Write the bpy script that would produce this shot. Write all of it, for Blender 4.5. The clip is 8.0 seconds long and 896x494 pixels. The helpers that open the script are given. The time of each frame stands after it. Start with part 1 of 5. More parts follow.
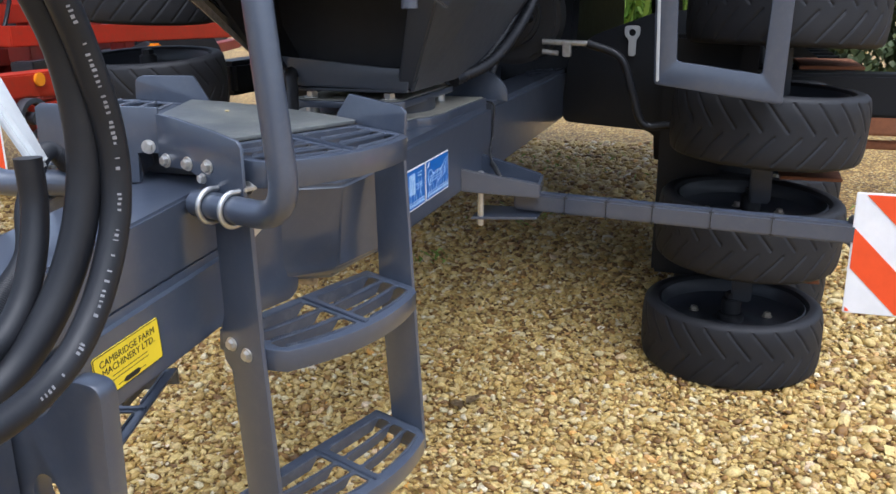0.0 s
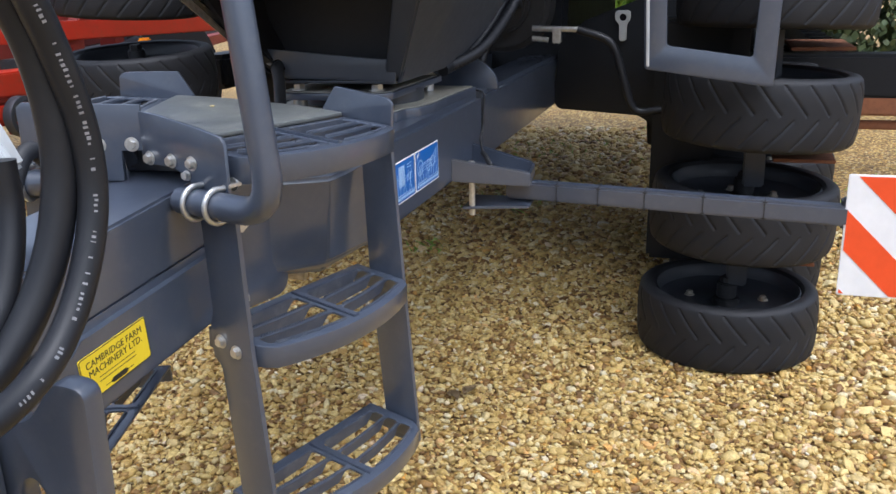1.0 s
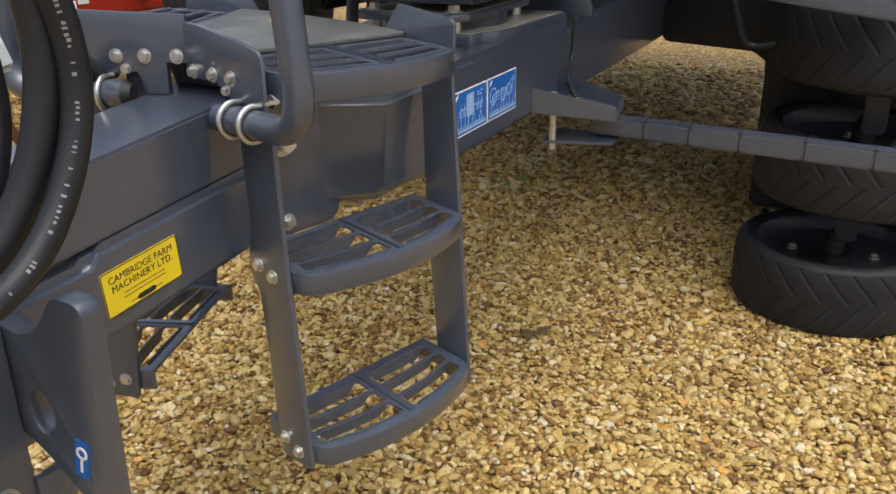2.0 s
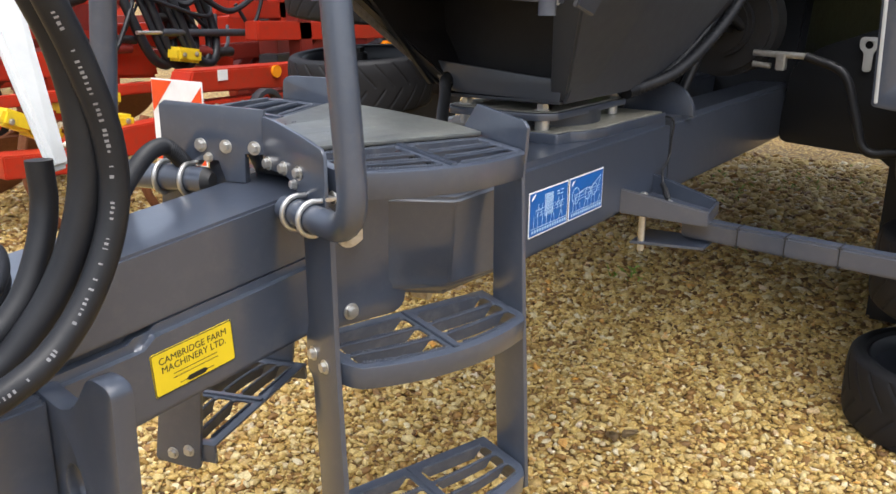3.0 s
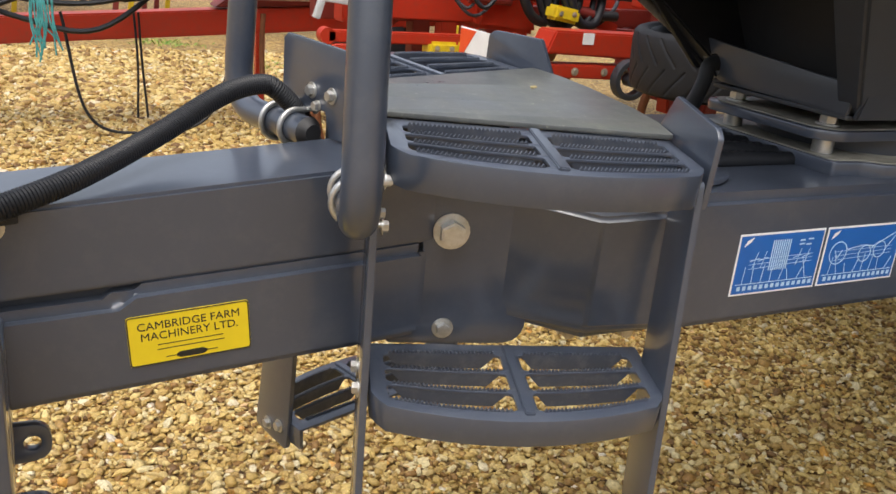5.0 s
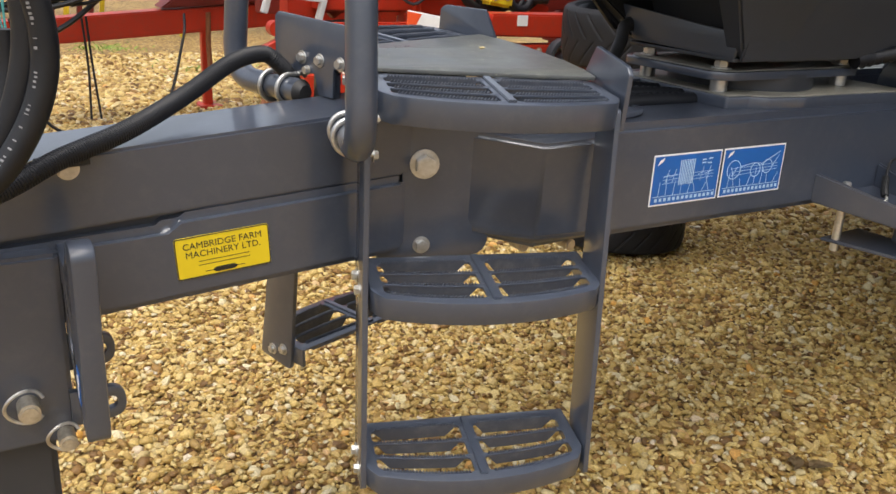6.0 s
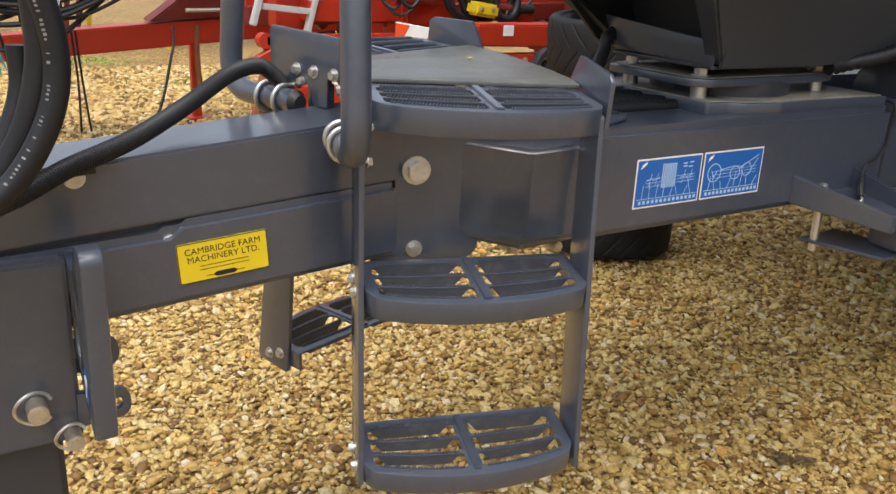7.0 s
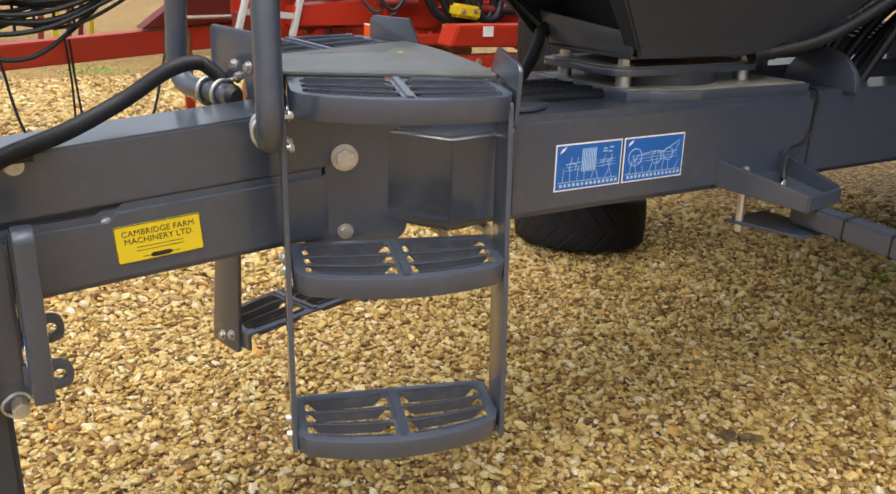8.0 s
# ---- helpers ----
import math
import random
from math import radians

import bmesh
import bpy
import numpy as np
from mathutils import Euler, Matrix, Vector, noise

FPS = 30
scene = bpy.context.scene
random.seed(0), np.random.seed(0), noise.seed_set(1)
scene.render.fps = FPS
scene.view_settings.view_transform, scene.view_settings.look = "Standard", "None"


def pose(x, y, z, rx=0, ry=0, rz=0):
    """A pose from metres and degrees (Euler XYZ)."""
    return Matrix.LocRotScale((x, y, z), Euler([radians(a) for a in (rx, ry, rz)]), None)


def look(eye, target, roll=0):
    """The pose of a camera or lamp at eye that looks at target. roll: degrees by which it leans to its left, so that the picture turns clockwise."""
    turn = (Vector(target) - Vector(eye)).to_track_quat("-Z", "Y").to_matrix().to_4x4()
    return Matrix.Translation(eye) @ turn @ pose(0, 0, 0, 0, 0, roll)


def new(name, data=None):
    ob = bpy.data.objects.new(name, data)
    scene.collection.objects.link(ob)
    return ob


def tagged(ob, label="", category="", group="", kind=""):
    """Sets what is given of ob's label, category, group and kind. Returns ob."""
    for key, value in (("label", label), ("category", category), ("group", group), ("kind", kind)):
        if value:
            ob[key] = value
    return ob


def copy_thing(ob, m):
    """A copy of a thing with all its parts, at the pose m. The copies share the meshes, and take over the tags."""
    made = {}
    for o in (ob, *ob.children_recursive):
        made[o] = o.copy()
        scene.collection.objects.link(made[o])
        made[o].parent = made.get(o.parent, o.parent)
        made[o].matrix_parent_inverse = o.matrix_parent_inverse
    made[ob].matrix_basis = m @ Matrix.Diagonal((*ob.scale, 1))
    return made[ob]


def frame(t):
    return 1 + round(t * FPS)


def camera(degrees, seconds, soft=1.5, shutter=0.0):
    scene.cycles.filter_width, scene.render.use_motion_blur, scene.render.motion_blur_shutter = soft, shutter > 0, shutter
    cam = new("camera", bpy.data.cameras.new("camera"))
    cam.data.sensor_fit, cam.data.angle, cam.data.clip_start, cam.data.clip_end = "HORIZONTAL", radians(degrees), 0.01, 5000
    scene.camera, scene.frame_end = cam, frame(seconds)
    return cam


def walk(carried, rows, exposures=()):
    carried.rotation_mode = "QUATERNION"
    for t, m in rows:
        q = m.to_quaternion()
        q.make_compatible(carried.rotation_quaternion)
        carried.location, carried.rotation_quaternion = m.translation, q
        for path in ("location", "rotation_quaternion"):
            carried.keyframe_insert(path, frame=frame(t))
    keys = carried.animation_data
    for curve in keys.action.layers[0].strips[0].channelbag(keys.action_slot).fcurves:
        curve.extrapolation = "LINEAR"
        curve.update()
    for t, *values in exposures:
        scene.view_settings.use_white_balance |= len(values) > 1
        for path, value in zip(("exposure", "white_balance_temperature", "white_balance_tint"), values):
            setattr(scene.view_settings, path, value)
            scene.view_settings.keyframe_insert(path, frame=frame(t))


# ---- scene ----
cam = camera(55.5, 8.0)
PATH = [
    (0, (-1.079, -0.653, 1.127), (0.745, -0.062, 0.559), -0.5),
    (0.5, (-1.078, -0.656, 1.128), (0.742, -0.066, 0.545), -1.1),
    (1, (-1.066, -0.663, 1.129), (0.752, -0.078, 0.535), -1.7),
    (1.2, (-1.058, -0.66, 1.128), (0.757, -0.075, 0.525), -1.9),
    (2.3, (-0.942, -0.751, 1.099), (0.67, 0.164, 0.348), -0.1),
    (2.5, (-0.937, -0.767, 1.125), (0.653, 0.24, 0.447), -0.3),
    (3, (-0.906, -0.794, 1.135), (0.67, 0.299, 0.568), 0.3),
    (3.5, (-0.733, -0.714, 1.122), (0.746, 0.518, 0.582), 1.2),
    (4, (-0.562, -0.593, 1.178), (0.815, 0.766, 0.67), 3.7),
    (4.5, (-0.451, -0.672, 1.164), (0.648, 0.917, 0.646), 5.2),
    (5, (-0.425, -0.813, 1.108), (0.439, 0.864, 0.441), 5.4),
    (5.2, (-0.468, -0.862, 1.092), (0.41, 0.801, 0.409), 4.7),
    (6.3, (-0.579, -1.05, 1.103), (0.416, 0.558, 0.451), 3.0),
    (6.5, (-0.583, -1.053, 1.107), (0.419, 0.556, 0.469), 2.9),
    (7, (-0.601, -1.06, 1.102), (0.396, 0.548, 0.454), 2.6),
    (7.5, (-0.584, -1.102, 1.105), (0.408, 0.51, 0.458), 2.6),
    (8, (-0.534, -1.207, 1.099), (0.442, 0.418, 0.46), 1.5),
]
walk(cam, [(t, look(eye, target, roll)) for t, eye, target, roll in PATH],
     exposures=[(0, 0.92, 5500, 11), (1.2, 0.88, 5700, 11), (2.3, 0.56, 6450, 10), (2.5, 0.6, 6450, 10), (3.0, 1.06, 6250, 10), (3.5, 1.22, 6050, 10),
                (4.2, 1.16, 6200, 10), (4.6, 0.92, 6400, 10), (5.0, 0.7, 6500, 10), (6.5, 0.73, 6550, 10), (8, 0.73, 6550, 10)])

# ---- light ----
world = bpy.data.worlds.new("world")
scene.world = world
world.use_nodes = True
wn = world.node_tree
sky = wn.nodes.new("ShaderNodeTexSky")
sky.sky_type = "NISHITA"
sky.sun_disc = False
sky.sun_elevation = radians(70)
sky.sun_rotation = radians(-137)
sky.air_density, sky.dust_density, sky.ozone_density = 1.0, 6.0, 1.0
sky_soft = wn.nodes.new("ShaderNodeHueSaturation")
sky_soft.inputs["Saturation"].default_value = 0.5
wn.links.new(sky.outputs[0], sky_soft.inputs["Color"])
wn.links.new(sky_soft.outputs[0], wn.nodes["Background"].inputs["Color"])
wn.nodes["Background"].inputs["Strength"].default_value = 0.15
sun_data = bpy.data.lights.new("sun", "SUN")
sun_data.energy, sun_data.angle, sun_data.color = 0.85, radians(80), (1.0, 0.97, 0.92)
sun = new("sun", sun_data)
sun.matrix_world = look((-1.5, -1.6, 4.4), (0, 0, 0))

# ---- materials ----


def nodes_of(name):
    m = bpy.data.materials.new(name)
    m.use_nodes = True
    t = m.node_tree
    return m, t, t.nodes["Principled BSDF"]


def noise_node(t, scale, detail=4.0, rough=0.6, coord="Object"):
    c = t.nodes.new("ShaderNodeTexCoord")
    n = t.nodes.new("ShaderNodeTexNoise")
    n.inputs["Scale"].default_value, n.inputs["Detail"].default_value, n.inputs["Roughness"].default_value = scale, detail, rough
    t.links.new(c.outputs[coord], n.inputs["Vector"])
    return n


def ramp(t, source, stops):
    r = t.nodes.new("ShaderNodeValToRGB")
    while len(r.color_ramp.elements) < len(stops):
        r.color_ramp.elements.new(0.5)
    for e, (at, col) in zip(r.color_ramp.elements, stops):
        e.position, e.color = at, (*col, 1) if len(col) == 3 else col
    t.links.new(source, r.inputs[0])
    return r


def mixed(t, fac, a, b, mode="MIX"):
    x = t.nodes.new("ShaderNodeMix")
    x.data_type, x.blend_type = "RGBA", mode
    for sock, val in ((x.inputs[0], fac), (x.inputs[6], a), (x.inputs[7], b)):
        if isinstance(val, bpy.types.NodeSocket):
            t.links.new(val, sock)
        elif isinstance(val, (int, float)):
            sock.default_value = val
        else:
            sock.default_value = (*val, 1)
    return x.outputs[2]


def bumped(t, bsdf, source, strength, distance):
    b = t.nodes.new("ShaderNodeBump")
    b.inputs["Strength"].default_value, b.inputs["Distance"].default_value = strength, distance
    t.links.new(source, b.inputs["Height"])
    t.links.new(b.outputs[0], bsdf.inputs["Normal"])


def paint(name, col, dust, rough=0.35, dust_amount=0.5, fine=140.0, coat=0.0, coat_rough=0.12, gloss=0.5, coat_ior=1.5):
    """Sprayed steel: colour with faint clouding, a film of dust and small specks, fine orange peel."""
    m, t, p = nodes_of(name)
    big, small, peel = noise_node(t, 5.0), noise_node(t, 38.0, 6.0, 0.7), noise_node(t, fine, 2.0, 0.5)
    lo, hi = [c * 0.95 for c in col], [min(1, c * 1.05) for c in col]
    base = ramp(t, big.outputs[0], [(0.3, lo), (0.7, hi)]).outputs[0]
    film = ramp(t, small.outputs[0], [(0.48, (0, 0, 0)), (0.8, (dust_amount,) * 3)]).outputs[0]
    t.links.new(mixed(t, film, base, dust), p.inputs["Base Color"])
    t.links.new(ramp(t, small.outputs[0], [(0.3, (rough * 0.95,) * 3), (0.75, (min(1, rough * 1.15),) * 3)]).outputs[0], p.inputs["Roughness"])
    p.inputs["Coat Weight"].default_value, p.inputs["Coat Roughness"].default_value = coat, coat_rough
    p.inputs["Coat IOR"].default_value = coat_ior
    p.inputs["Specular IOR Level"].default_value = gloss
    bumped(t, p, peel.outputs[0], 0.05, 0.0004)
    return m


def rubber(name, col, dust=(0.2, 0.19, 0.17), rough=0.72, amount=0.35):
    m, t, p = nodes_of(name)
    n, g = noise_node(t, 14.0, 6.0, 0.65), noise_node(t, 240.0, 3.0)
    t.links.new(mixed(t, ramp(t, n.outputs[0], [(0.42, (0, 0, 0)), (0.85, (amount,) * 3)]).outputs[0], col, dust), p.inputs["Base Color"])
    p.inputs["Roughness"].default_value, p.inputs["Specular IOR Level"].default_value = rough, 0.32
    bumped(t, p, g.outputs[0], 0.2, 0.0008)
    return m


def metal(name, col, rough, wear=(0.3, 0.28, 0.25)):
    m, t, p = nodes_of(name)
    n = noise_node(t, 60.0, 5.0, 0.7)
    t.links.new(ramp(t, n.outputs[0], [(0.3, wear), (0.6, col)]).outputs[0], p.inputs["Base Color"])
    t.links.new(ramp(t, n.outputs[0], [(0.3, (rough * 1.5,) * 3), (0.7, (rough,) * 3)]).outputs[0], p.inputs["Roughness"])
    p.inputs["Metallic"].default_value = 0.85
    bumped(t, p, n.outputs[0], 0.1, 0.0005)
    return m


def plain(name, col, rough=0.5, vary=0.1):
    m, t, p = nodes_of(name)
    n = noise_node(t, 25.0, 5.0)
    t.links.new(ramp(t, n.outputs[0], [(0.3, [c * (1 - vary) for c in col]), (0.7, [min(1, c * (1 + vary)) for c in col])]).outputs[0], p.inputs["Base Color"])
    p.inputs["Roughness"].default_value = rough
    return m


GREY = paint("grey_paint", (0.047, 0.058, 0.083), (0.19, 0.19, 0.19), 0.34, 0.12, coat=0.95, coat_rough=0.16, coat_ior=1.5)


def trodden(name, col, dust, grit):
    """Painted plate that is walked on: a blotchy film of dried mud, pale grit in it, duller where it lies."""
    m, t, p = nodes_of(name)
    big, mid, fine = noise_node(t, 11.0, 6.0, 0.65), noise_node(t, 60.0, 5.0, 0.7), noise_node(t, 300.0, 2.0, 0.6)
    film = mixed(t, 1.0, ramp(t, big.outputs[0], [(0.3, (0.12,) * 3), (0.7, (0.8,) * 3)]).outputs[0], ramp(t, mid.outputs[0], [(0.3, (0.35,) * 3), (0.7, (1.0,) * 3)]).outputs[0], "MULTIPLY")
    specks = ramp(t, mixed(t, 0.5, mid.outputs[0], fine.outputs[0]), [(0.60, (0, 0, 0)), (0.66, (0.75,) * 3)]).outputs[0]
    t.links.new(mixed(t, mixed(t, 1.0, specks, film, "MULTIPLY"), mixed(t, film, col, dust), grit), p.inputs["Base Color"])
    t.links.new(ramp(t, big.outputs[0], [(0.3, (0.26,) * 3), (0.7, (0.46,) * 3)]).outputs[0], p.inputs["Roughness"])
    bumped(t, p, mid.outputs[0], 0.12, 0.0006)
    return m


GREY_TOP = trodden("trodden_plate", (0.07, 0.078, 0.086), (0.2, 0.2, 0.165), (0.55, 0.53, 0.43))
WORN_GREY = paint("worn_edge_grey", (0.052, 0.062, 0.085), (0.26, 0.26, 0.26), 0.4, 0.3, fine=90.0)
DARK = paint("dark_grey_paint", (0.03, 0.034, 0.042), (0.09, 0.09, 0.09), 0.45, 0.08, coat=0.12)
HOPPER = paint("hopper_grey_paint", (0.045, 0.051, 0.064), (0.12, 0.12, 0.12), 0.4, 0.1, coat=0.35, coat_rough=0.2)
# rear parts: deep shade is put into this near-black, low-specular colour
BLACK_SHADED = paint("black_deep_shade_paint", (0.008, 0.009, 0.011), (0.03, 0.03, 0.03), 0.45, 0.05, gloss=0.25)
# near-black for inside and underside faces: their shade is put into the colour
INNER = plain("black_inner_shade", (0.014, 0.014, 0.016), 0.6, 0.2)
BLACK = plain("black_plastic", (0.012, 0.012, 0.013), 0.55, 0.3)
RUBBER = rubber("tyre_rubber", (0.012, 0.0125, 0.015), (0.06, 0.06, 0.058), 0.6, 0.12)
HOSE = rubber("hose_rubber", (0.010, 0.011, 0.014), (0.06, 0.06, 0.06), 0.45, 0.18)
ZINC = metal("zinc_plated_steel", (0.62, 0.62, 0.61), 0.3, (0.45, 0.44, 0.4))
STEEL = metal("worn_bare_steel", (0.62, 0.58, 0.5), 0.4, (0.42, 0.37, 0.28))
ALU = plain("cast_aluminium_paint", (0.46, 0.475, 0.47), 0.45, 0.08)
WHITE = plain("white_film", (0.78, 0.78, 0.78), 0.4, 0.05)
ORANGE = plain("red_orange_film", (0.75, 0.075, 0.012), 0.4, 0.06)
BLUE = plain("blue_film", (0.014, 0.115, 0.42), 0.35, 0.08)
PALE = plain("pale_blue_print", (0.42, 0.6, 0.8), 0.4, 0.1)
YELLOW = plain("yellow_film", (0.74, 0.56, 0.015), 0.4, 0.05)
INK = plain("black_print", (0.02, 0.02, 0.015), 0.5, 0.1)
PRINT = plain("grey_print", (0.2, 0.2, 0.21), 0.6, 0.2)
RED = paint("red_paint", (0.41, 0.027, 0.010), (0.17, 0.065, 0.04), 0.36, 0.5)
RED_DARK = paint("faded_red_paint", (0.17, 0.015, 0.009), (0.1, 0.05, 0.035), 0.5, 0.4)
YELLOW_PAINT = paint("yellow_paint", (0.66, 0.48, 0.016), (0.3, 0.22, 0.08), 0.4, 0.4)
RUST = paint("rusty_steel", (0.2, 0.075, 0.03), (0.09, 0.04, 0.025), 0.8, 0.7)
AMBER = plain("amber_reflector", (0.85, 0.3, 0.01), 0.25, 0.05)
TEAL = plain("teal_twine", (0.05, 0.26, 0.26), 0.8, 0.3)
GREASE = trodden("dried_grease", (0.13, 0.125, 0.105), (0.48, 0.45, 0.36), (0.62, 0.6, 0.52))


def gravel_material(name, stops, rough, island):
    m, t, p = nodes_of(name)
    if island:
        g = t.nodes.new("ShaderNodeNewGeometry")
        src = g.outputs["Random Per Island"]
        n = noise_node(t, 180.0, 4.0)
        col = ramp(t, src, stops).outputs[0]
        shade = ramp(t, n.outputs[0], [(0.3, (0.68,) * 3), (0.7, (1.18,) * 3)]).outputs[0]
        t.links.new(mixed(t, 1.0, col, shade, "MULTIPLY"), p.inputs["Base Color"])
        bumped(t, p, n.outputs[0], 0.25, 0.001)
    else:
        c = t.nodes.new("ShaderNodeTexCoord")
        v = t.nodes.new("ShaderNodeTexVoronoi")
        v.inputs["Scale"].default_value = 62.0
        t.links.new(c.outputs["Object"], v.inputs["Vector"])
        sep = t.nodes.new("ShaderNodeSeparateColor")
        t.links.new(v.outputs["Color"], sep.inputs[0])
        col = ramp(t, sep.outputs[0], stops).outputs[0]
        gaps = ramp(t, v.outputs["Distance"], [(0.25, (1, 1, 1)), (0.75, (0.25, 0.2, 0.14))]).outputs[0]
        soil = noise_node(t, 1.3, 5.0)
        tone = ramp(t, soil.outputs[0], [(0.35, (0.85, 0.83, 0.78)), (0.65, (1.15, 1.12, 1.08))]).outputs[0]
        clumps = ramp(t, noise_node(t, 17.0, 6.0, 0.75).outputs[0], [(0.36, (0.62, 0.59, 0.52)), (0.62, (1.25, 1.23, 1.2))]).outputs[0]
        tone = mixed(t, 1.0, tone, clumps, "MULTIPLY")
        t.links.new(mixed(t, 1.0, mixed(t, 1.0, col, gaps, "MULTIPLY"), tone, "MULTIPLY"), p.inputs["Base Color"])
        bumped(t, p, v.outputs["Distance"], -1.0, 0.012)
    p.inputs["Roughness"].default_value = rough
    return m


FLINT = [(0.0, (0.132, 0.066, 0.017)), (0.12, (0.256, 0.133, 0.03)), (0.22, (0.403, 0.266, 0.073)), (0.4, (0.527, 0.376, 0.119)), (0.55, (0.605, 0.465, 0.191)), (0.66, (0.31, 0.192, 0.053)), (0.78, (0.465, 0.309, 0.086)), (0.9, (0.59, 0.487, 0.251)), (0.955, (0.62, 0.545, 0.371)), (0.985, (0.558, 0.273, 0.033)), (1.0, (0.651, 0.59, 0.463))]
PEBBLE = gravel_material("flint_pebbles", FLINT, 0.6, True)
GRAVEL = gravel_material("gravel_bed", FLINT, 0.75, False)


def leaf_material(name, stops):
    m, t, p = nodes_of(name)
    g = t.nodes.new("ShaderNodeNewGeometry")
    t.links.new(ramp(t, g.outputs["Random Per Island"], stops).outputs[0], p.inputs["Base Color"])
    p.inputs["Roughness"].default_value = 0.55
    return m


LEAF = leaf_material("hedge_leaves", [(0.0, (0.03, 0.05, 0.015)), (0.6, (0.07, 0.1, 0.035)), (1.0, (0.12, 0.15, 0.06))])
GRASS = leaf_material("grass_blades", [(0.0, (0.1, 0.2, 0.02)), (0.6, (0.2, 0.34, 0.04)), (1.0, (0.3, 0.42, 0.08))])

# ---- mesh helpers ----


def finish(bm, m=None):
    if m is not None:
        bmesh.ops.transform(bm, matrix=m, verts=bm.verts)
    bmesh.ops.recalc_face_normals(bm, faces=bm.faces)
    return bm


def part(name, bm, material, parent=None, label="", smooth=40, flip=None):
    """Links a bmesh as one mesh object under a thing or a part."""
    me = bpy.data.meshes.new(name)
    if flip is not None:
        bmesh.ops.transform(bm, matrix=flip, verts=bm.verts)
    bmesh.ops.recalc_face_normals(bm, faces=bm.faces)
    bm.to_mesh(me)
    bm.free()
    me.shade_smooth()
    me.set_sharp_from_angle(angle=radians(smooth))
    me.materials.append(material)
    ob = new(name, me)
    ob.parent = parent
    if label:
        tagged(ob, label=label)
    return ob


def thing(name, label, category, group="", kind="", at=(0, 0, 0)):
    ob = new(name)
    ob.location = at
    return tagged(ob, label=label, category=category, group=group, kind=kind)


def bevel(bm, verts, width, segments=2):
    edges = list({e for v in verts for e in v.link_edges})
    if width > 0:
        bmesh.ops.bevel(bm, geom=edges, offset=width, segments=segments, affect="EDGES", clamp_overlap=True)


def add(bm, other, m=None):
    """Adds one bmesh's geometry to another."""
    if m is not None:
        bmesh.ops.transform(other, matrix=m, verts=other.verts)
    me = bpy.data.meshes.new("scratch")
    other.to_mesh(me)
    other.free()
    bm.from_mesh(me)
    bpy.data.meshes.remove(me)
    return bm


def box(x0, x1, y0, y1, z0, z1, b=0.003, m=None, seg=2):
    bm = bmesh.new()
    r = bmesh.ops.create_cube(bm, size=1.0)["verts"]
    for v in r:
        v.co = Vector(((x0 + x1) / 2 + v.co.x * (x1 - x0), (y0 + y1) / 2 + v.co.y * (y1 - y0), (z0 + z1) / 2 + v.co.z * (z1 - z0)))
    bevel(bm, r, b, seg)
    return finish(bm, m)


def prism(pts, d0, d1, b=0.002, m=None, seg=1):
    """A polygon in local x, y drawn out from z = d0 to d1."""
    bm = bmesh.new()
    lo = [bm.verts.new((x, y, d0)) for x, y in pts]
    hi = [bm.verts.new((x, y, d1)) for x, y in pts]
    n = len(pts)
    bm.faces.new(lo[::-1])
    bm.faces.new(hi)
    for i in range(n):
        bm.faces.new((lo[i], lo[(i + 1) % n], hi[(i + 1) % n], hi[i]))
    bmesh.ops.recalc_face_normals(bm, faces=bm.faces)
    if b > 0:
        bmesh.ops.bevel(bm, geom=bm.edges[:], offset=b, segments=seg, affect="EDGES", clamp_overlap=True)
    return finish(bm, m)


def hull8(lo, hi, b=0.003):
    """A solid between two quads of four points each."""
    bm = bmesh.new()
    a = [bm.verts.new(p) for p in lo]
    c = [bm.verts.new(p) for p in hi]
    bm.faces.new(a[::-1])
    bm.faces.new(c)
    for i in range(4):
        bm.faces.new((a[i], a[(i + 1) % 4], c[(i + 1) % 4], c[i]))
    bmesh.ops.recalc_face_normals(bm, faces=bm.faces)
    if b > 0:
        bmesh.ops.bevel(bm, geom=bm.edges[:], offset=b, segments=2, affect="EDGES", clamp_overlap=True)
    return finish(bm)


def aim(p, q):
    """The pose at p whose z axis points at q."""
    d = Vector(q) - Vector(p)
    return Matrix.Translation(p) @ d.to_track_quat("Z", "Y").to_matrix().to_4x4()


def rod(p, q, r, seg=20, r2=None, b=0.0, hexa=False):
    bm = bmesh.new()
    L = (Vector(q) - Vector(p)).length
    bmesh.ops.create_cone(bm, cap_ends=True, segments=6 if hexa else seg, radius1=r, radius2=r if r2 is None else r2, depth=L)
    bmesh.ops.translate(bm, verts=bm.verts, vec=(0, 0, L / 2))
    if b > 0:
        es = [e for e in bm.edges if abs(e.verts[0].co.z - e.verts[1].co.z) < 1e-6]
        bmesh.ops.bevel(bm, geom=es, offset=b, segments=2, affect="EDGES", clamp_overlap=True)
    return finish(bm, aim(p, q))


def beam(p, q, w, h, b=0.006, up=(0, 0, 1)):
    """A rectangular bar from p to q, w across and h along up."""
    p, q = Vector(p), Vector(q)
    z = (q - p).normalized()
    x = Vector(up).cross(z).normalized()
    y = z.cross(x)
    m = Matrix((x, y, z)).transposed().to_4x4()
    m.translation = p
    return box(-w / 2, w / 2, -h / 2, h / 2, 0, (q - p).length, b, m)


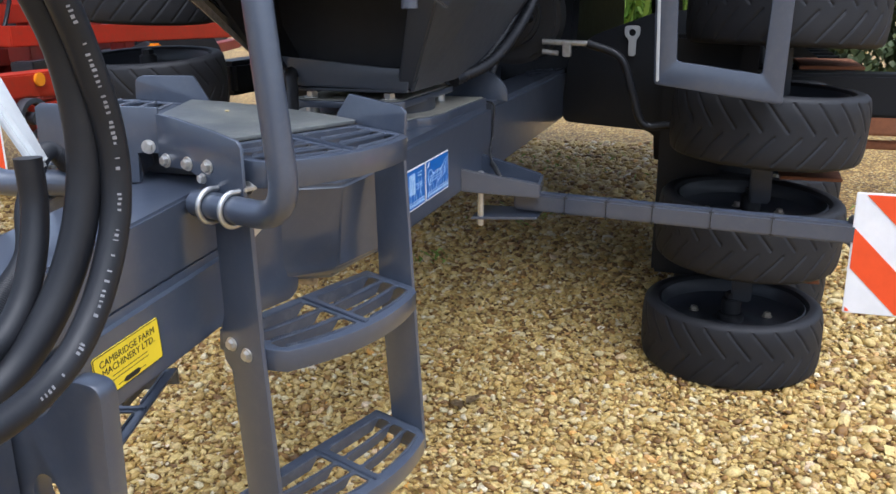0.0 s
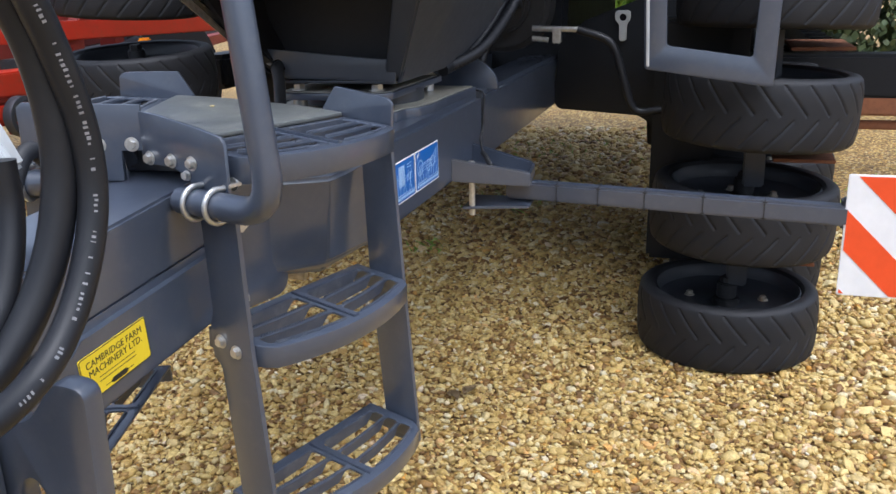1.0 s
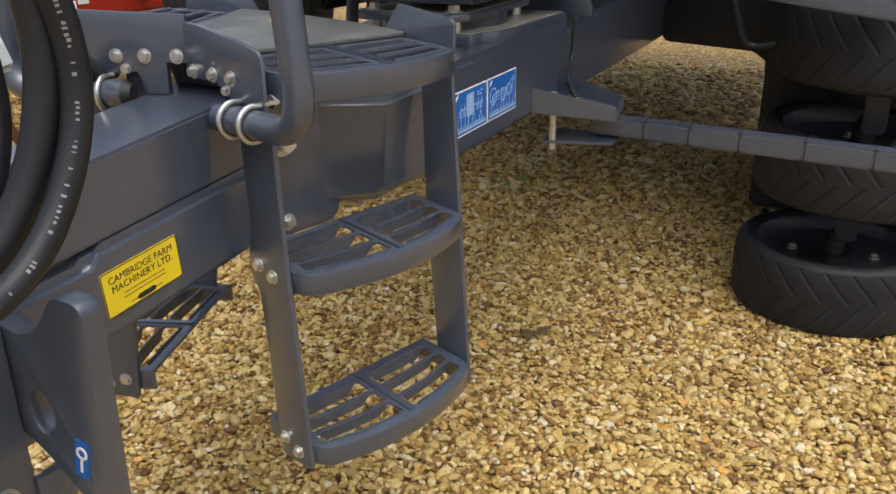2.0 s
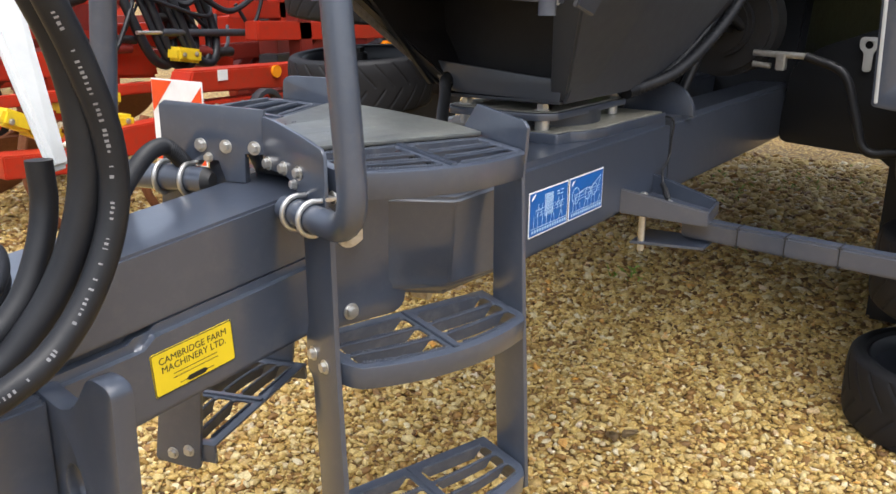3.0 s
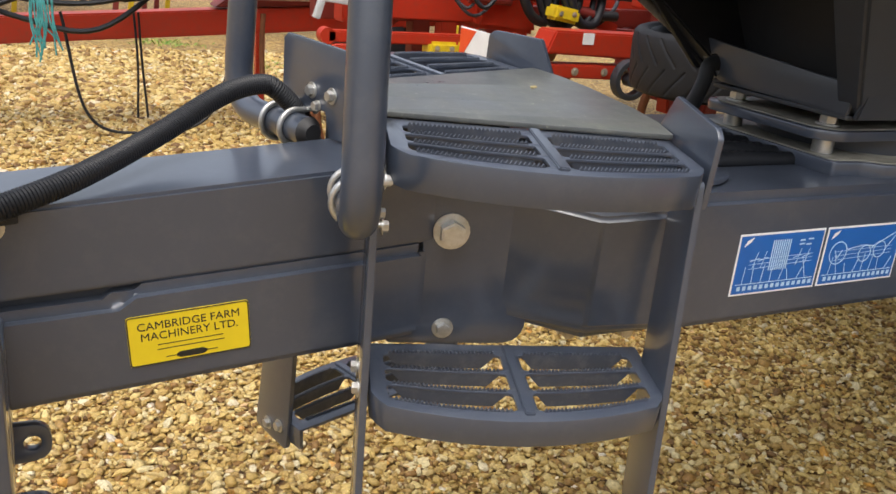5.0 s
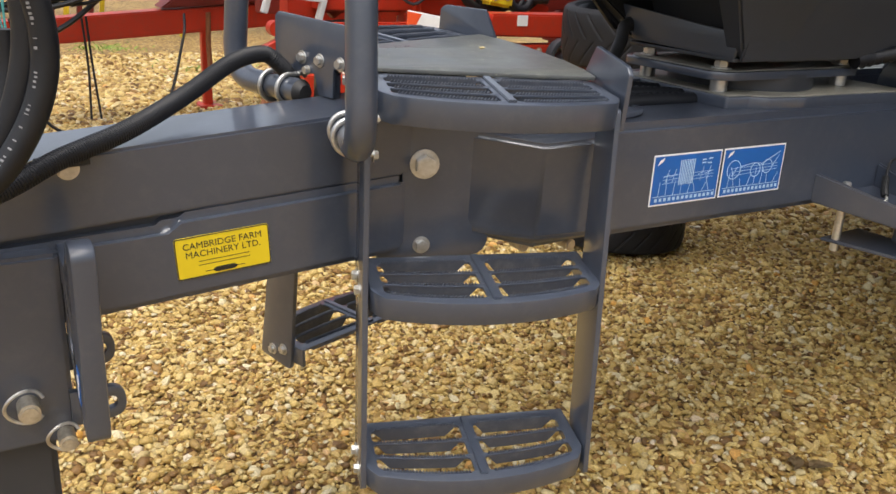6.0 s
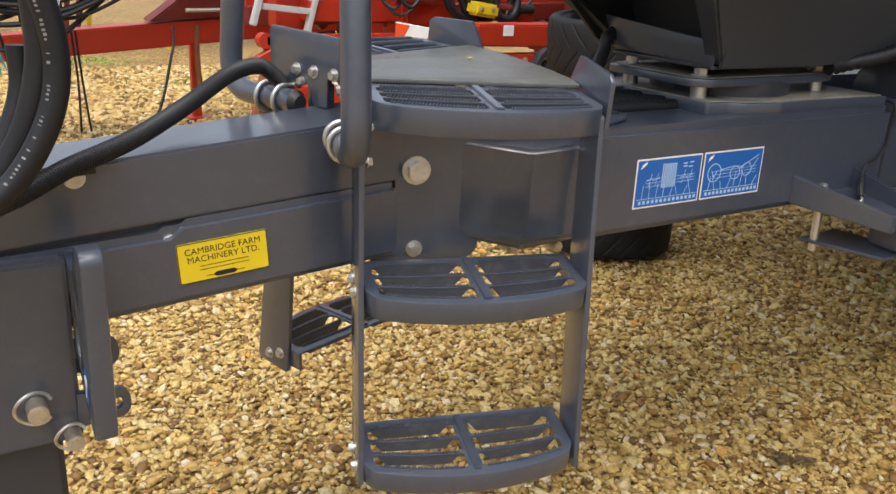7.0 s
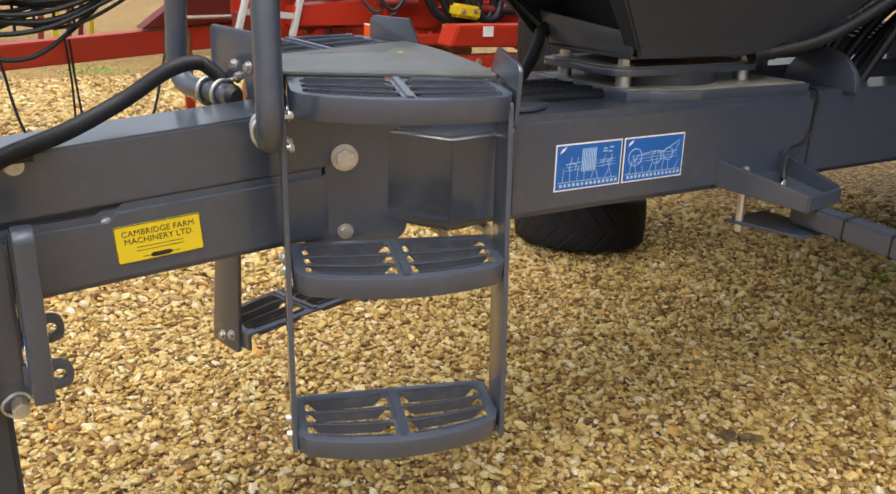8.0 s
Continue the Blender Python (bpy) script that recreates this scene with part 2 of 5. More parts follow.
def rounded(pts, r, n=6):
    """A polyline with its corners rounded to radius r."""
    pts = [Vector(p) for p in pts]
    out = [pts[0]]
    for a, c, d in zip(pts, pts[1:], pts[2:]):
        u, v = (a - c), (d - c)
        k = min(r, u.length * 0.49, v.length * 0.49)
        p0, p1 = c + u.normalized() * k, c + v.normalized() * k
        for i in range(n + 1):
            s = i / n
            out.append(p0 * (1 - s) ** 2 + c * 2 * s * (1 - s) + p1 * s * s)
    out.append(pts[-1])
    return out


def spline(pts, n=8):
    """A smooth curve through the points."""
    P = [Vector(p) for p in pts]
    P = [P[0] * 2 - P[1], *P, P[-1] * 2 - P[-2]]
    out = []
    for i in range(1, len(P) - 2):
        a, b_, c, d = P[i - 1:i + 3]
        for k in range(n):
            s = k / n
            out.append(0.5 * (2 * b_ + (c - a) * s + (2 * a - 5 * b_ + 4 * c - d) * s * s + (3 * b_ - a - 3 * c + d) * s ** 3))
    out.append(P[-2])
    return out


def pipe(pts, r, seg=16, ribs=0.0, cap=0.0):
    """A round tube along the points; ribs: depth of rings on every other section."""
    bm = bmesh.new()
    pts = [Vector(p) for p in pts]
    n = len(pts)
    side = None
    rings = []
    for i, p in enumerate(pts):
        z = (pts[min(i + 1, n - 1)] - pts[max(i - 1, 0)]).normalized()
        if side is None:
            side = z.orthogonal().normalized()
        side = (side - z * side.dot(z)).normalized()
        w = z.cross(side)
        rr = r - (ribs if i % 2 else 0.0)
        rings.append([bm.verts.new(p + (side * math.cos(a) + w * math.sin(a)) * rr) for a in [2 * math.pi * k / seg for k in range(seg)]])
    for a, b_ in zip(rings, rings[1:]):
        for k in range(seg):
            bm.faces.new((a[k], a[(k + 1) % seg], b_[(k + 1) % seg], b_[k]))
    bm.faces.new(rings[0][::-1])
    bm.faces.new(rings[-1])
    return finish(bm)


def resample(pts, step):
    out, left = [Vector(pts[0])], step
    for a, b_ in zip(pts, pts[1:]):
        a, b_ = Vector(a), Vector(b_)
        L = (b_ - a).length
        at = left
        while at < L:
            out.append(a.lerp(b_, at / L))
            at += step
        left = at - L
    return out


def sheet(loops, depth, b=0.0008, m=None):
    """Sheet metal cut to closed outlines in local x, y (the later ones are holes), centred on z = 0."""
    cu = bpy.data.curves.new("scratch", "CURVE")
    cu.dimensions, cu.fill_mode, cu.extrude, cu.bevel_depth, cu.bevel_resolution = "2D", "BOTH", depth / 2 - b, b, 1
    for loop in loops:
        s = cu.splines.new("POLY")
        s.points.add(len(loop) - 1)
        for pt, (x, y) in zip(s.points, loop):
            pt.co = (x, y, 0, 1)
        s.use_cyclic_u = True
    ob = bpy.data.objects.new("scratch", cu)
    me = bpy.data.meshes.new_from_object(ob)
    bm = bmesh.new()
    bm.from_mesh(me)
    bpy.data.objects.remove(ob)
    bpy.data.curves.remove(cu)
    bpy.data.meshes.remove(me)
    bmesh.ops.remove_doubles(bm, verts=bm.verts, dist=0.00005)
    return finish(bm, m)


def ring2d(cx, cy, r, n=24):
    return [(cx + r * math.cos(2 * math.pi * i / n), cy + r * math.sin(2 * math.pi * i / n)) for i in range(n)]


def round2d(pts, r, n=4):
    """A closed outline with rounded corners; r: one radius or one a corner."""
    out = []
    k = len(pts)
    for i in range(k):
        a, c, d = Vector(pts[i - 1]), Vector(pts[i]), Vector(pts[(i + 1) % k])
        rr = r[i] if isinstance(r, (list, tuple)) else r
        u, v = a - c, d - c
        q = min(rr, u.length * 0.45, v.length * 0.45)
        if q <= 0:
            out.append((c.x, c.y))
            continue
        p0, p1 = c + u.normalized() * q, c + v.normalized() * q
        for j in range(n + 1):
            s = j / n
            w = p0 * (1 - s) ** 2 + c * 2 * s * (1 - s) + p1 * s * s
            out.append((w.x, w.y))
    return out


def hex_bolt(p, axis, r, h, washer=1.45, stud=0.0):
    """A hexagon head on its washer, p on the face it is tightened against."""
    p, a = Vector(p), Vector(axis).normalized()
    bm = rod(p, p + a * h * 0.25, r * washer, 20, b=h * 0.06)
    add(bm, rod(p + a * h * 0.2, p + a * h * 1.2, r, hexa=True, b=h * 0.12))
    if stud > 0:
        add(bm, rod(p + a * h, p + a * (h * 1.2 + stud), r * 0.55, 12, b=0.001))
    return bm


def text_mesh(words, size, depth, m, align="CENTER", bold=0.0):
    cu = bpy.data.curves.new("scratch", "FONT")
    cu.body, cu.size, cu.extrude, cu.align_x, cu.align_y = words, size, depth, align, "CENTER"
    cu.resolution_u, cu.offset = 3, bold
    ob = bpy.data.objects.new("scratch", cu)
    me = bpy.data.meshes.new_from_object(ob)
    bm = bmesh.new()
    bm.from_mesh(me)
    bpy.data.objects.remove(ob)
    bpy.data.curves.remove(cu)
    bpy.data.meshes.remove(me)
    return finish(bm, m)


# ---- the drill's two mirrored flanks ----
CY = 0.0905          # the drill's middle
A17 = radians(17)    # the flanks open out by this much towards the rear
UX, UY = math.cos(A17), -math.sin(A17)
NEAR = Matrix(((UX, UY, 0, -0.105), (UY, -UX, 0, 0.0), (0, 0, 1, 0), (0, 0, 0, 1)))
FAR = Matrix(((1, 0, 0, 0), (0, -1, 0, 2 * CY), (0, 0, 1, 0.018), (0, 0, 0, 1)))
MIRROR = Matrix(((1, 0, 0, 0), (0, -1, 0, 2 * CY), (0, 0, 1, 0), (0, 0, 0, 1)))


def rolled(a):
    """The drill leans on its stand: a turn by a about its length at footplate height."""
    return Matrix.Translation((0, CY, 0.94)) @ Matrix.Rotation(a, 4, "X") @ Matrix.Translation((0, -CY, -0.94))


LEAN = rolled(0.08)
FAR_LADDER = Matrix.Translation((0, 0, 0.010)) @ rolled(0.04) @ MIRROR @ rolled(-0.04)
ACROSS = Matrix(((0, 0, 1, 0), (1, 0, 0, 0), (0, 1, 0, 0), (0, 0, 0, 1)))   # local x, y, z to v, z, u
ALONG = Matrix(((1, 0, 0, 0), (0, 0, 1, 0), (0, 1, 0, 0), (0, 0, 0, 1)))    # local x, y, z to u, z, v


def nf(u, v, z):
    return NEAR @ Vector((u, v, z))

# ---- ground ----


def gravel_sheet():
    bm = bmesh.new()
    marks = [-2500, -600, -150, -60, -30, -15, -8, -4, -2, 0, 2, 4, 8, 15, 30, 60, 150, 600, 2500]
    grid = [[bm.verts.new((x + 1, y + 1, 0.0)) for y in marks] for x in marks]
    for i in range(len(marks) - 1):
        for j in range(len(marks) - 1):
            bm.faces.new((grid[i][j], grid[i + 1][j], grid[i + 1][j + 1], grid[i][j + 1]))
    return bm


ground = part("ground", gravel_sheet(), GRAVEL)
tagged(ground, label="yard of buff and brown flint gravel", category="ground", kind="structure")


def pebbles():
    """Loose stones over the near part of the yard."""
    rng = np.random.default_rng(5)
    bm = bmesh.new()
    bmesh.ops.create_icosphere(bm, subdivisions=1, radius=1.0)
    bm.verts.ensure_lookup_table()
    base = np.array([v.co[:] for v in bm.verts])
    tri = np.array([[v.index for v in f.verts] for f in bm.faces])
    bm.free()
    xs, ys, rs = [], [], []
    for x0, x1, y0, y1, step in ((-0.75, 2.2, -1.0, 1.5, 0.0125), (2.2, 3.6, -1.6, 1.5, 0.018), (-1.0, 2.6, 1.5, 2.8, 0.018), (-1.2, 3.0, 2.8, 4.6, 0.021), (-1.4, 2.6, 4.6, 7.2, 0.029), (0.6, 2.2, -1.5, -1.0, 0.016), (3.6, 5.6, -0.9, 1.2, 0.028)):
        gx, gy = np.meshgrid(np.arange(x0, x1, step), np.arange(y0, y1, step))
        xs.append(gx.ravel() + rng.uniform(-0.5, 0.5, gx.size) * step)
        ys.append(gy.ravel() + rng.uniform(-0.5, 0.5, gx.size) * step)
        rs.append(np.full(gx.size, step))
    x, y, st = np.concatenate(xs), np.concatenate(ys), np.concatenate(rs)
    n = x.size
    r = st * 0.56 * np.clip(rng.lognormal(0.0, 0.4, n), 0.5, 2.3)
    sc = np.stack([r * rng.uniform(0.95, 1.6, n), r * rng.uniform(0.75, 1.1, n), r * rng.uniform(0.42, 0.78, n)], 1)
    ang, tx, ty = rng.uniform(0, 6.283, n), rng.normal(0, 0.35, n), rng.normal(0, 0.35, n)
    v = base[None] * (1 + rng.normal(0, 0.17, (n, base.shape[0], 1))) * sc[:, None]
    cy, sy = np.cos(ty)[:, None], np.sin(ty)[:, None]
    v = np.stack([v[..., 0] * cy + v[..., 2] * sy, v[..., 1], v[..., 2] * cy - v[..., 0] * sy], -1)
    cx, sx = np.cos(tx)[:, None], np.sin(tx)[:, None]
    v = np.stack([v[..., 0], v[..., 1] * cx - v[..., 2] * sx, v[..., 1] * sx + v[..., 2] * cx], -1)
    ca, sa = np.cos(ang)[:, None], np.sin(ang)[:, None]
    v = np.stack([v[..., 0] * ca - v[..., 1] * sa, v[..., 0] * sa + v[..., 1] * ca, v[..., 2]], -1)
    v += np.stack([x, y, rng.uniform(-0.004, 0.009, n)], 1)[:, None]
    f = tri[None] + (np.arange(n) * base.shape[0])[:, None, None]
    me = bpy.data.meshes.new("gravel_stones")
    me.vertices.add(n * base.shape[0])
    me.vertices.foreach_set("co", v.ravel())
    nf_ = f.size // 3
    me.loops.add(f.size)
    me.loops.foreach_set("vertex_index", f.ravel().astype(np.int32))
    me.polygons.add(nf_)
    me.polygons.foreach_set("loop_start", np.arange(0, f.size, 3, dtype=np.int32))
    me.update(calc_edges=True)
    me.polygons.foreach_set("use_smooth", np.repeat(rng.random(n) < 0.5, tri.shape[0]))
    me.materials.append(PEBBLE)
    return new("gravel_stones", me)


tagged(pebbles(), label="loose buff, brown and white flint pebbles", category="gravel", kind="stuff")

# ---- seed drill: drawbar ----
drill = thing("seed_drill", "dark slate-grey trailed seed drill with folded packer wheels", "seed drill")

# upper beam of the tongue, and the rounded lower beam that stands a little proud of it
YF = 2 * CY
part("tongue_beam", hull8(
    [(-0.95, 0.022, 0.7195), (-0.012, 0.022, 0.7835), (-0.012, YF - 0.026, 0.7835), (-0.95, YF - 0.026, 0.7195)],
    [(-0.95, 0.02, 0.801), (-0.012, 0.02, 0.8826), (-0.012, YF - 0.02, 0.8826), (-0.95, YF - 0.02, 0.801)], 0.004), GREY, drill)
part("tongue_web", hull8(
    [(-0.95, 0.036, 0.62), (0.0, 0.036, 0.70), (0.0, YF - 0.036, 0.70), (-0.95, YF - 0.036, 0.62)],
    [(-0.95, 0.036, 0.76), (0.0, 0.036, 0.83), (0.0, YF - 0.036, 0.83), (-0.95, YF - 0.036, 0.76)], 0.003), DARK, drill)
part("tongue_lower_beam", prism([(-0.66, 0.6235), (-0.022, 0.668), (-0.022, 0.7826), (-0.345, 0.7604), (-0.362, 0.748), (-0.66, 0.7345)], 0.012, YF - 0.012, 0.011,
                                Matrix(((1, 0, 0, 0), (0, 0, 1, 0), (0, 1, 0, 0), (0, 0, 0, 1))), 4), GREY, drill)
# parking stand on the tongue: a thick pierced plate across it, and the leg with its pins
SIDE = Matrix(((0, 0, 1, 0), (1, 0, 0, 0), (0, 1, 0, 0), (0, 0, 0, 1)))   # local x, y, z to y, z, x
stand = part("stand_plate", sheet([
    round2d([(-0.112, 0.772), (-0.078, 0.776), (-0.062, 0.752), (-0.045, 0.732), (-0.02, 0.724), (0.02, 0.735), (0.02, 0.62), (-0.02, 0.60), (-0.075, 0.548), (-0.105, 0.54)], [0.012, 0.012, 0.02, 0.02, 0.02, 0, 0, 0.03, 0.01, 0.008]),
    [(-0.032 + 0.019 * math.cos(a) , 0.642 + 0.029 * math.sin(a)) for a in [i * 0.2618 for i in range(24)]]], 0.026, 0.003,
    Matrix.Translation((-0.473, 0, 0)) @ SIDE), GREY, drill, "thick pierced grey stand plate")
mark = Matrix.Translation((-0.4864, -0.078, 0.60)) @ SIDE @ Matrix.Rotation(radians(12), 4, "Z")
tag = part("sticker", box(-0.0095, 0.0095, -0.023, 0.023, -0.0006, 0.0006, 0.0003, mark), BLUE, stand, "small blue sticker with a white ring")
part("ring_sign", add(sheet([ring2d(0, 0.008, 0.0075), ring2d(0, 0.008, 0.0045)], 0.0006, 0.0001, mark @ Matrix.Translation((0, 0, -0.0009))),
                      box(-0.0015, 0.0015, -0.016, 0.001, -0.0012, -0.0006, 0, mark)), WHITE, tag)
part("stand_sleeve", box(-0.62, -0.487, -0.004, 0.16, 0.49, 0.735, 0.005), GREY, stand)
part("stand_leg", box(-0.60, -0.51, 0.02, 0.15, 0.0, 0.56, 0.008), DARK, stand)
part("stand_foot", box(-0.65, -0.46, -0.02, 0.19, 0.0, 0.02, 0.004), DARK, stand)
for yy, zz in ((-0.004, 0.533), (0.055, 0.58)):
    part("stand_lug", sheet([round2d([(-0.49, zz - 0.022), (-0.49, zz + 0.022), (-0.428, zz + 0.02), (-0.428, zz - 0.02)], [0, 0, 0.019, 0.019], 6), ring2d(-0.445, zz, 0.010)], 0.012, 0.0015,
                            Matrix(((1, 0, 0, 0), (0, 0, 1, yy), (0, 1, 0, 0), (0, 0, 0, 1)))), GREY, stand)


def pin(p, r):
    """A cross pin with its spring ring."""
    x, y, z = p
    ob = part("pin", rod((x, y + 0.02, z), (x, y - 0.026, z), r, 20, b=0.003), STEEL, stand, "worn steel cross pin")
    loop = [(x + 1.75 * r * math.cos(a) - 0.004, y - 0.015 + 0.004 * math.sin(2 * a), z + 0.006 + 1.7 * r * math.sin(a)) for a in [0.35 + i * 0.28 for i in range(20)]]
    part("spring_ring", pipe(loop, 0.0022, 8), ZINC, ob, "bright spring retaining ring")


pin((-0.5, -0.008, 0.5), 0.0105)
pin((-0.538, -0.008, 0.55), 0.0125)

# yoke plates, castings and side beams


def casting():
    """The wedge that widens the yoke to the side beam, its upper edge chamfered."""
    plan = ((nf(0.165, -0.05, 0), nf(0.158, -0.052, 0), nf(0.166, -0.05, 0), nf(0.185, -0.07, 0)),
            (Vector((0.168, -0.04, 0)), Vector((0.158, -0.058, 0)), Vector((0.145, -0.082, 0)), Vector((0.168, -0.05, 0))),
            (Vector((0.262, -0.085, 0)), Vector((0.262, -0.101, 0)), Vector((0.262, -0.1035, 0)), Vector((0.262, -0.075, 0))),
            (Vector((0.262, 0.02, 0)),) * 4, (nf(0.185, -0.09, 0),) * 4)
    heights = ((0.69, 0.70, 0.841, 0.862), (0.672, 0.688, 0.835, 0.86), (0.69, 0.70, 0.845, 0.861), (0.69, 0.70, 0.845, 0.861), (0.69, 0.70, 0.841, 0.862))
    bm = bmesh.new()
    rings = [[bm.verts.new((plan[i][k].x, plan[i][k].y, heights[i][k])) for i in range(5)] for k in range(4)]
    for lo, hi in zip(rings, rings[1:]):
        for i in range(5):
            bm.faces.new((lo[i], lo[(i + 1) % 5], hi[(i + 1) % 5], hi[i]))
    bm.faces.new(rings[0][::-1])
    bm.faces.new(rings[-1])
    bmesh.ops.recalc_face_normals(bm, faces=bm.faces)
    bmesh.ops.bevel(bm, geom=bm.edges[:], offset=0.005, segments=3, affect="EDGES", clamp_overlap=True)
    return bm


for flip in (None, FAR):
    part("yoke_plate", sheet([round2d([(0.03, 0.655), (0.07, 0.69), (0.07, 0.83), (0.02, 0.905), (0.2, 0.905), (0.2, 0.657)], [0.012, 0.03, 0.05, 0.0, 0.0, 0.03], 6)], 0.02, 0.002,
                             NEAR @ Matrix.Translation((0, -0.057, 0)) @ ALONG), GREY, drill, flip=flip)
    part("corner_casting", casting(), GREY, drill, flip=flip)
    part("pivot_bolt", hex_bolt(nf(0.1, -0.047, 0.798), nf(0, 1, 0) - nf(0, 0, 0), 0.0155, 0.016, 1.4), ZINC, drill, "large zinc hexagon bolt", flip=flip)
    part("lower_bolt", hex_bolt(nf(0.1, -0.047, 0.675), nf(0, 1, 0) - nf(0, 0, 0), 0.009, 0.008), ZINC, drill, flip=flip)
    part("side_beam", hull8([(0.24, -0.1, 0.69), (2.1, -0.1, 0.69), (2.1, 0.03, 0.69), (0.24, 0.03, 0.69)],
                            [(0.24, -0.1, 0.862), (2.1, -0.1, 0.866), (2.1, 0.03, 0.866), (0.24, 0.03, 0.862)], 0.012), GREY, drill, flip=flip)
    part("step_bracket", sheet([round2d([(0.225, 0.01), (0.225, -0.066), (0.315, -0.066), (0.362, -0.04), (0.362, 0.01)], [0, 0, 0.012, 0.02, 0.0], 5)], 0.008, 0.0015, Matrix.Translation((0, 0, 0.868))), GREY, drill, flip=flip)
    part("weld_band", box(0.985, 0.992, -0.1025, 0.034, 0.688, 0.8665, 0.001), DARK, drill, flip=flip)
# shade between the beams is put into this plate's near-black colour
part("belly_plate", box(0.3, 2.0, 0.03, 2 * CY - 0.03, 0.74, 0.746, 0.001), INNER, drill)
for x, z_ in ((0.18, 0.655), (0.273, 0.645)):
    part("boss", rod((x, 0.03, z_), (x, -0.004, z_), 0.0095, 16, b=0.002), STEEL, drill)
part("cross_member", box(1.0, 1.15, 0.03, 2 * CY - 0.03, 0.70, 0.85, 0.01), DARK, drill)
part("cross_member", box(0.26, 0.34, 0.03, 2 * CY - 0.03, 0.70, 0.82, 0.01), DARK, drill)

# ---- seed drill: platform, ladders, rails ----


def bow(u, lo, mid):
    s = (u - 0.1625) / 0.1625
    return mid - (mid - lo) * s * s


L_STEP = 0.325
CELLS = ((0.016, 0.153), (0.173, 0.309))


def slot_edge(u, k):
    """v of the k-th of the four slot boundaries."""
    return 0.020 + k * (bow(u, 0.083, 0.113) / 3)


def step_loops():
    """Outline and slots of a pressed tread, u along it and v outwards, its inner edge at v = 0."""
    outer = [(0.0, 0.002), (0.0, 0.095), (0.006, 0.108)]
    outer += [(u, bow(u, 0.115, 0.148)) for u in [0.016 + 0.0293 * i for i in range(11)]]
    outer += [(L_STEP - 0.006, 0.108), (L_STEP, 0.095), (L_STEP, 0.002)]
    loops = [outer]
    for a0, a1 in CELLS:
        for k in range(3):
            us = [a0 + 0.012 + (a1 - a0 - 0.024) * i / 12 for i in range(13)]
            loops.append(round2d([(a0, slot_edge(a0, k) + 0.0035), *[(u, slot_edge(u, k) + 0.0016) for u in us], (a1, slot_edge(a1, k) + 0.0035),
                                  (a1, slot_edge(a1, k + 1) - 0.0035), *[(u, slot_edge(u, k + 1) - 0.0016) for u in us[::-1]], (a0, slot_edge(a0, k + 1) - 0.0035)], 0.011, 4))
    return loops


def tread(h):
    """Slotted sheet with its turned-down rim; its top at z = 0."""
    bm = sheet(STEP, 0.004, 0.0008, Matrix.Translation((0, 0, -0.002)))
    outer = STEP[0]
    cx = 0.1625
    inner = [(x + (0.004 if x < cx else -0.004) * (abs(x - cx) > 0.155), y - 0.004 if y > 0.09 else y + 0.004 * (y < 0.01)) for x, y in outer]
    inner = [(x, 0.002 if i in (0, len(outer) - 1) else y) for i, (x, y) in enumerate(inner)]
    return add(bm, sheet([outer + inner[::-1]], h, 0.001, Matrix.Translation((0, 0, -h / 2 - 0.0005))))


def toothed_lip(a0, a1, k):
    """The turned-down edge between two slots, its upper side cut into small teeth."""
    bm = bmesh.new()
    n = 56
    rows = []
    for i in range(n + 1):
        s = i / n
        u = a0 + 0.007 + (a1 - a0 - 0.014) * s
        v = slot_edge(u, k) + (0.0014 if k == 0 else -0.0014 if k == 3 else 0.0)
        top = 0.0038 if i % 2 else 0.0004
        low = -0.004 - 0.015 * min(1.0, 9 * s, 9 * (1 - s))
        rows.append([bm.verts.new((u, v - 0.0016, low)), bm.verts.new((u, v - 0.0016, top)), bm.verts.new((u, v + 0.0016, top)), bm.verts.new((u, v + 0.0016, low))])
    for p, q in zip(rows, rows[1:]):
        for j in range(4):
            bm.faces.new((p[j], p[(j + 1) % 4], q[(j + 1) % 4], q[j]))
    bm.faces.new(rows[0])
    bm.faces.new(rows[-1][::-1])
    return bm


STEP = step_loops()


def step(m, h):
    """One tread on the drill, m: where its inner front corner lies."""
    st = part("step", tread(h), GREY, drill, "pressed grey tread with toothed slots", flip=m)
    part("centre_bar", box(0.158, 0.169, 0.006, 0.138, -0.002, 0.0035, 0.001), GREY, st, flip=m)
    for a0, a1 in CELLS:
        for k in range(4):
            part("toothed_lip", toothed_lip(a0, a1, k), WORN_GREY, st, flip=m)
    return st


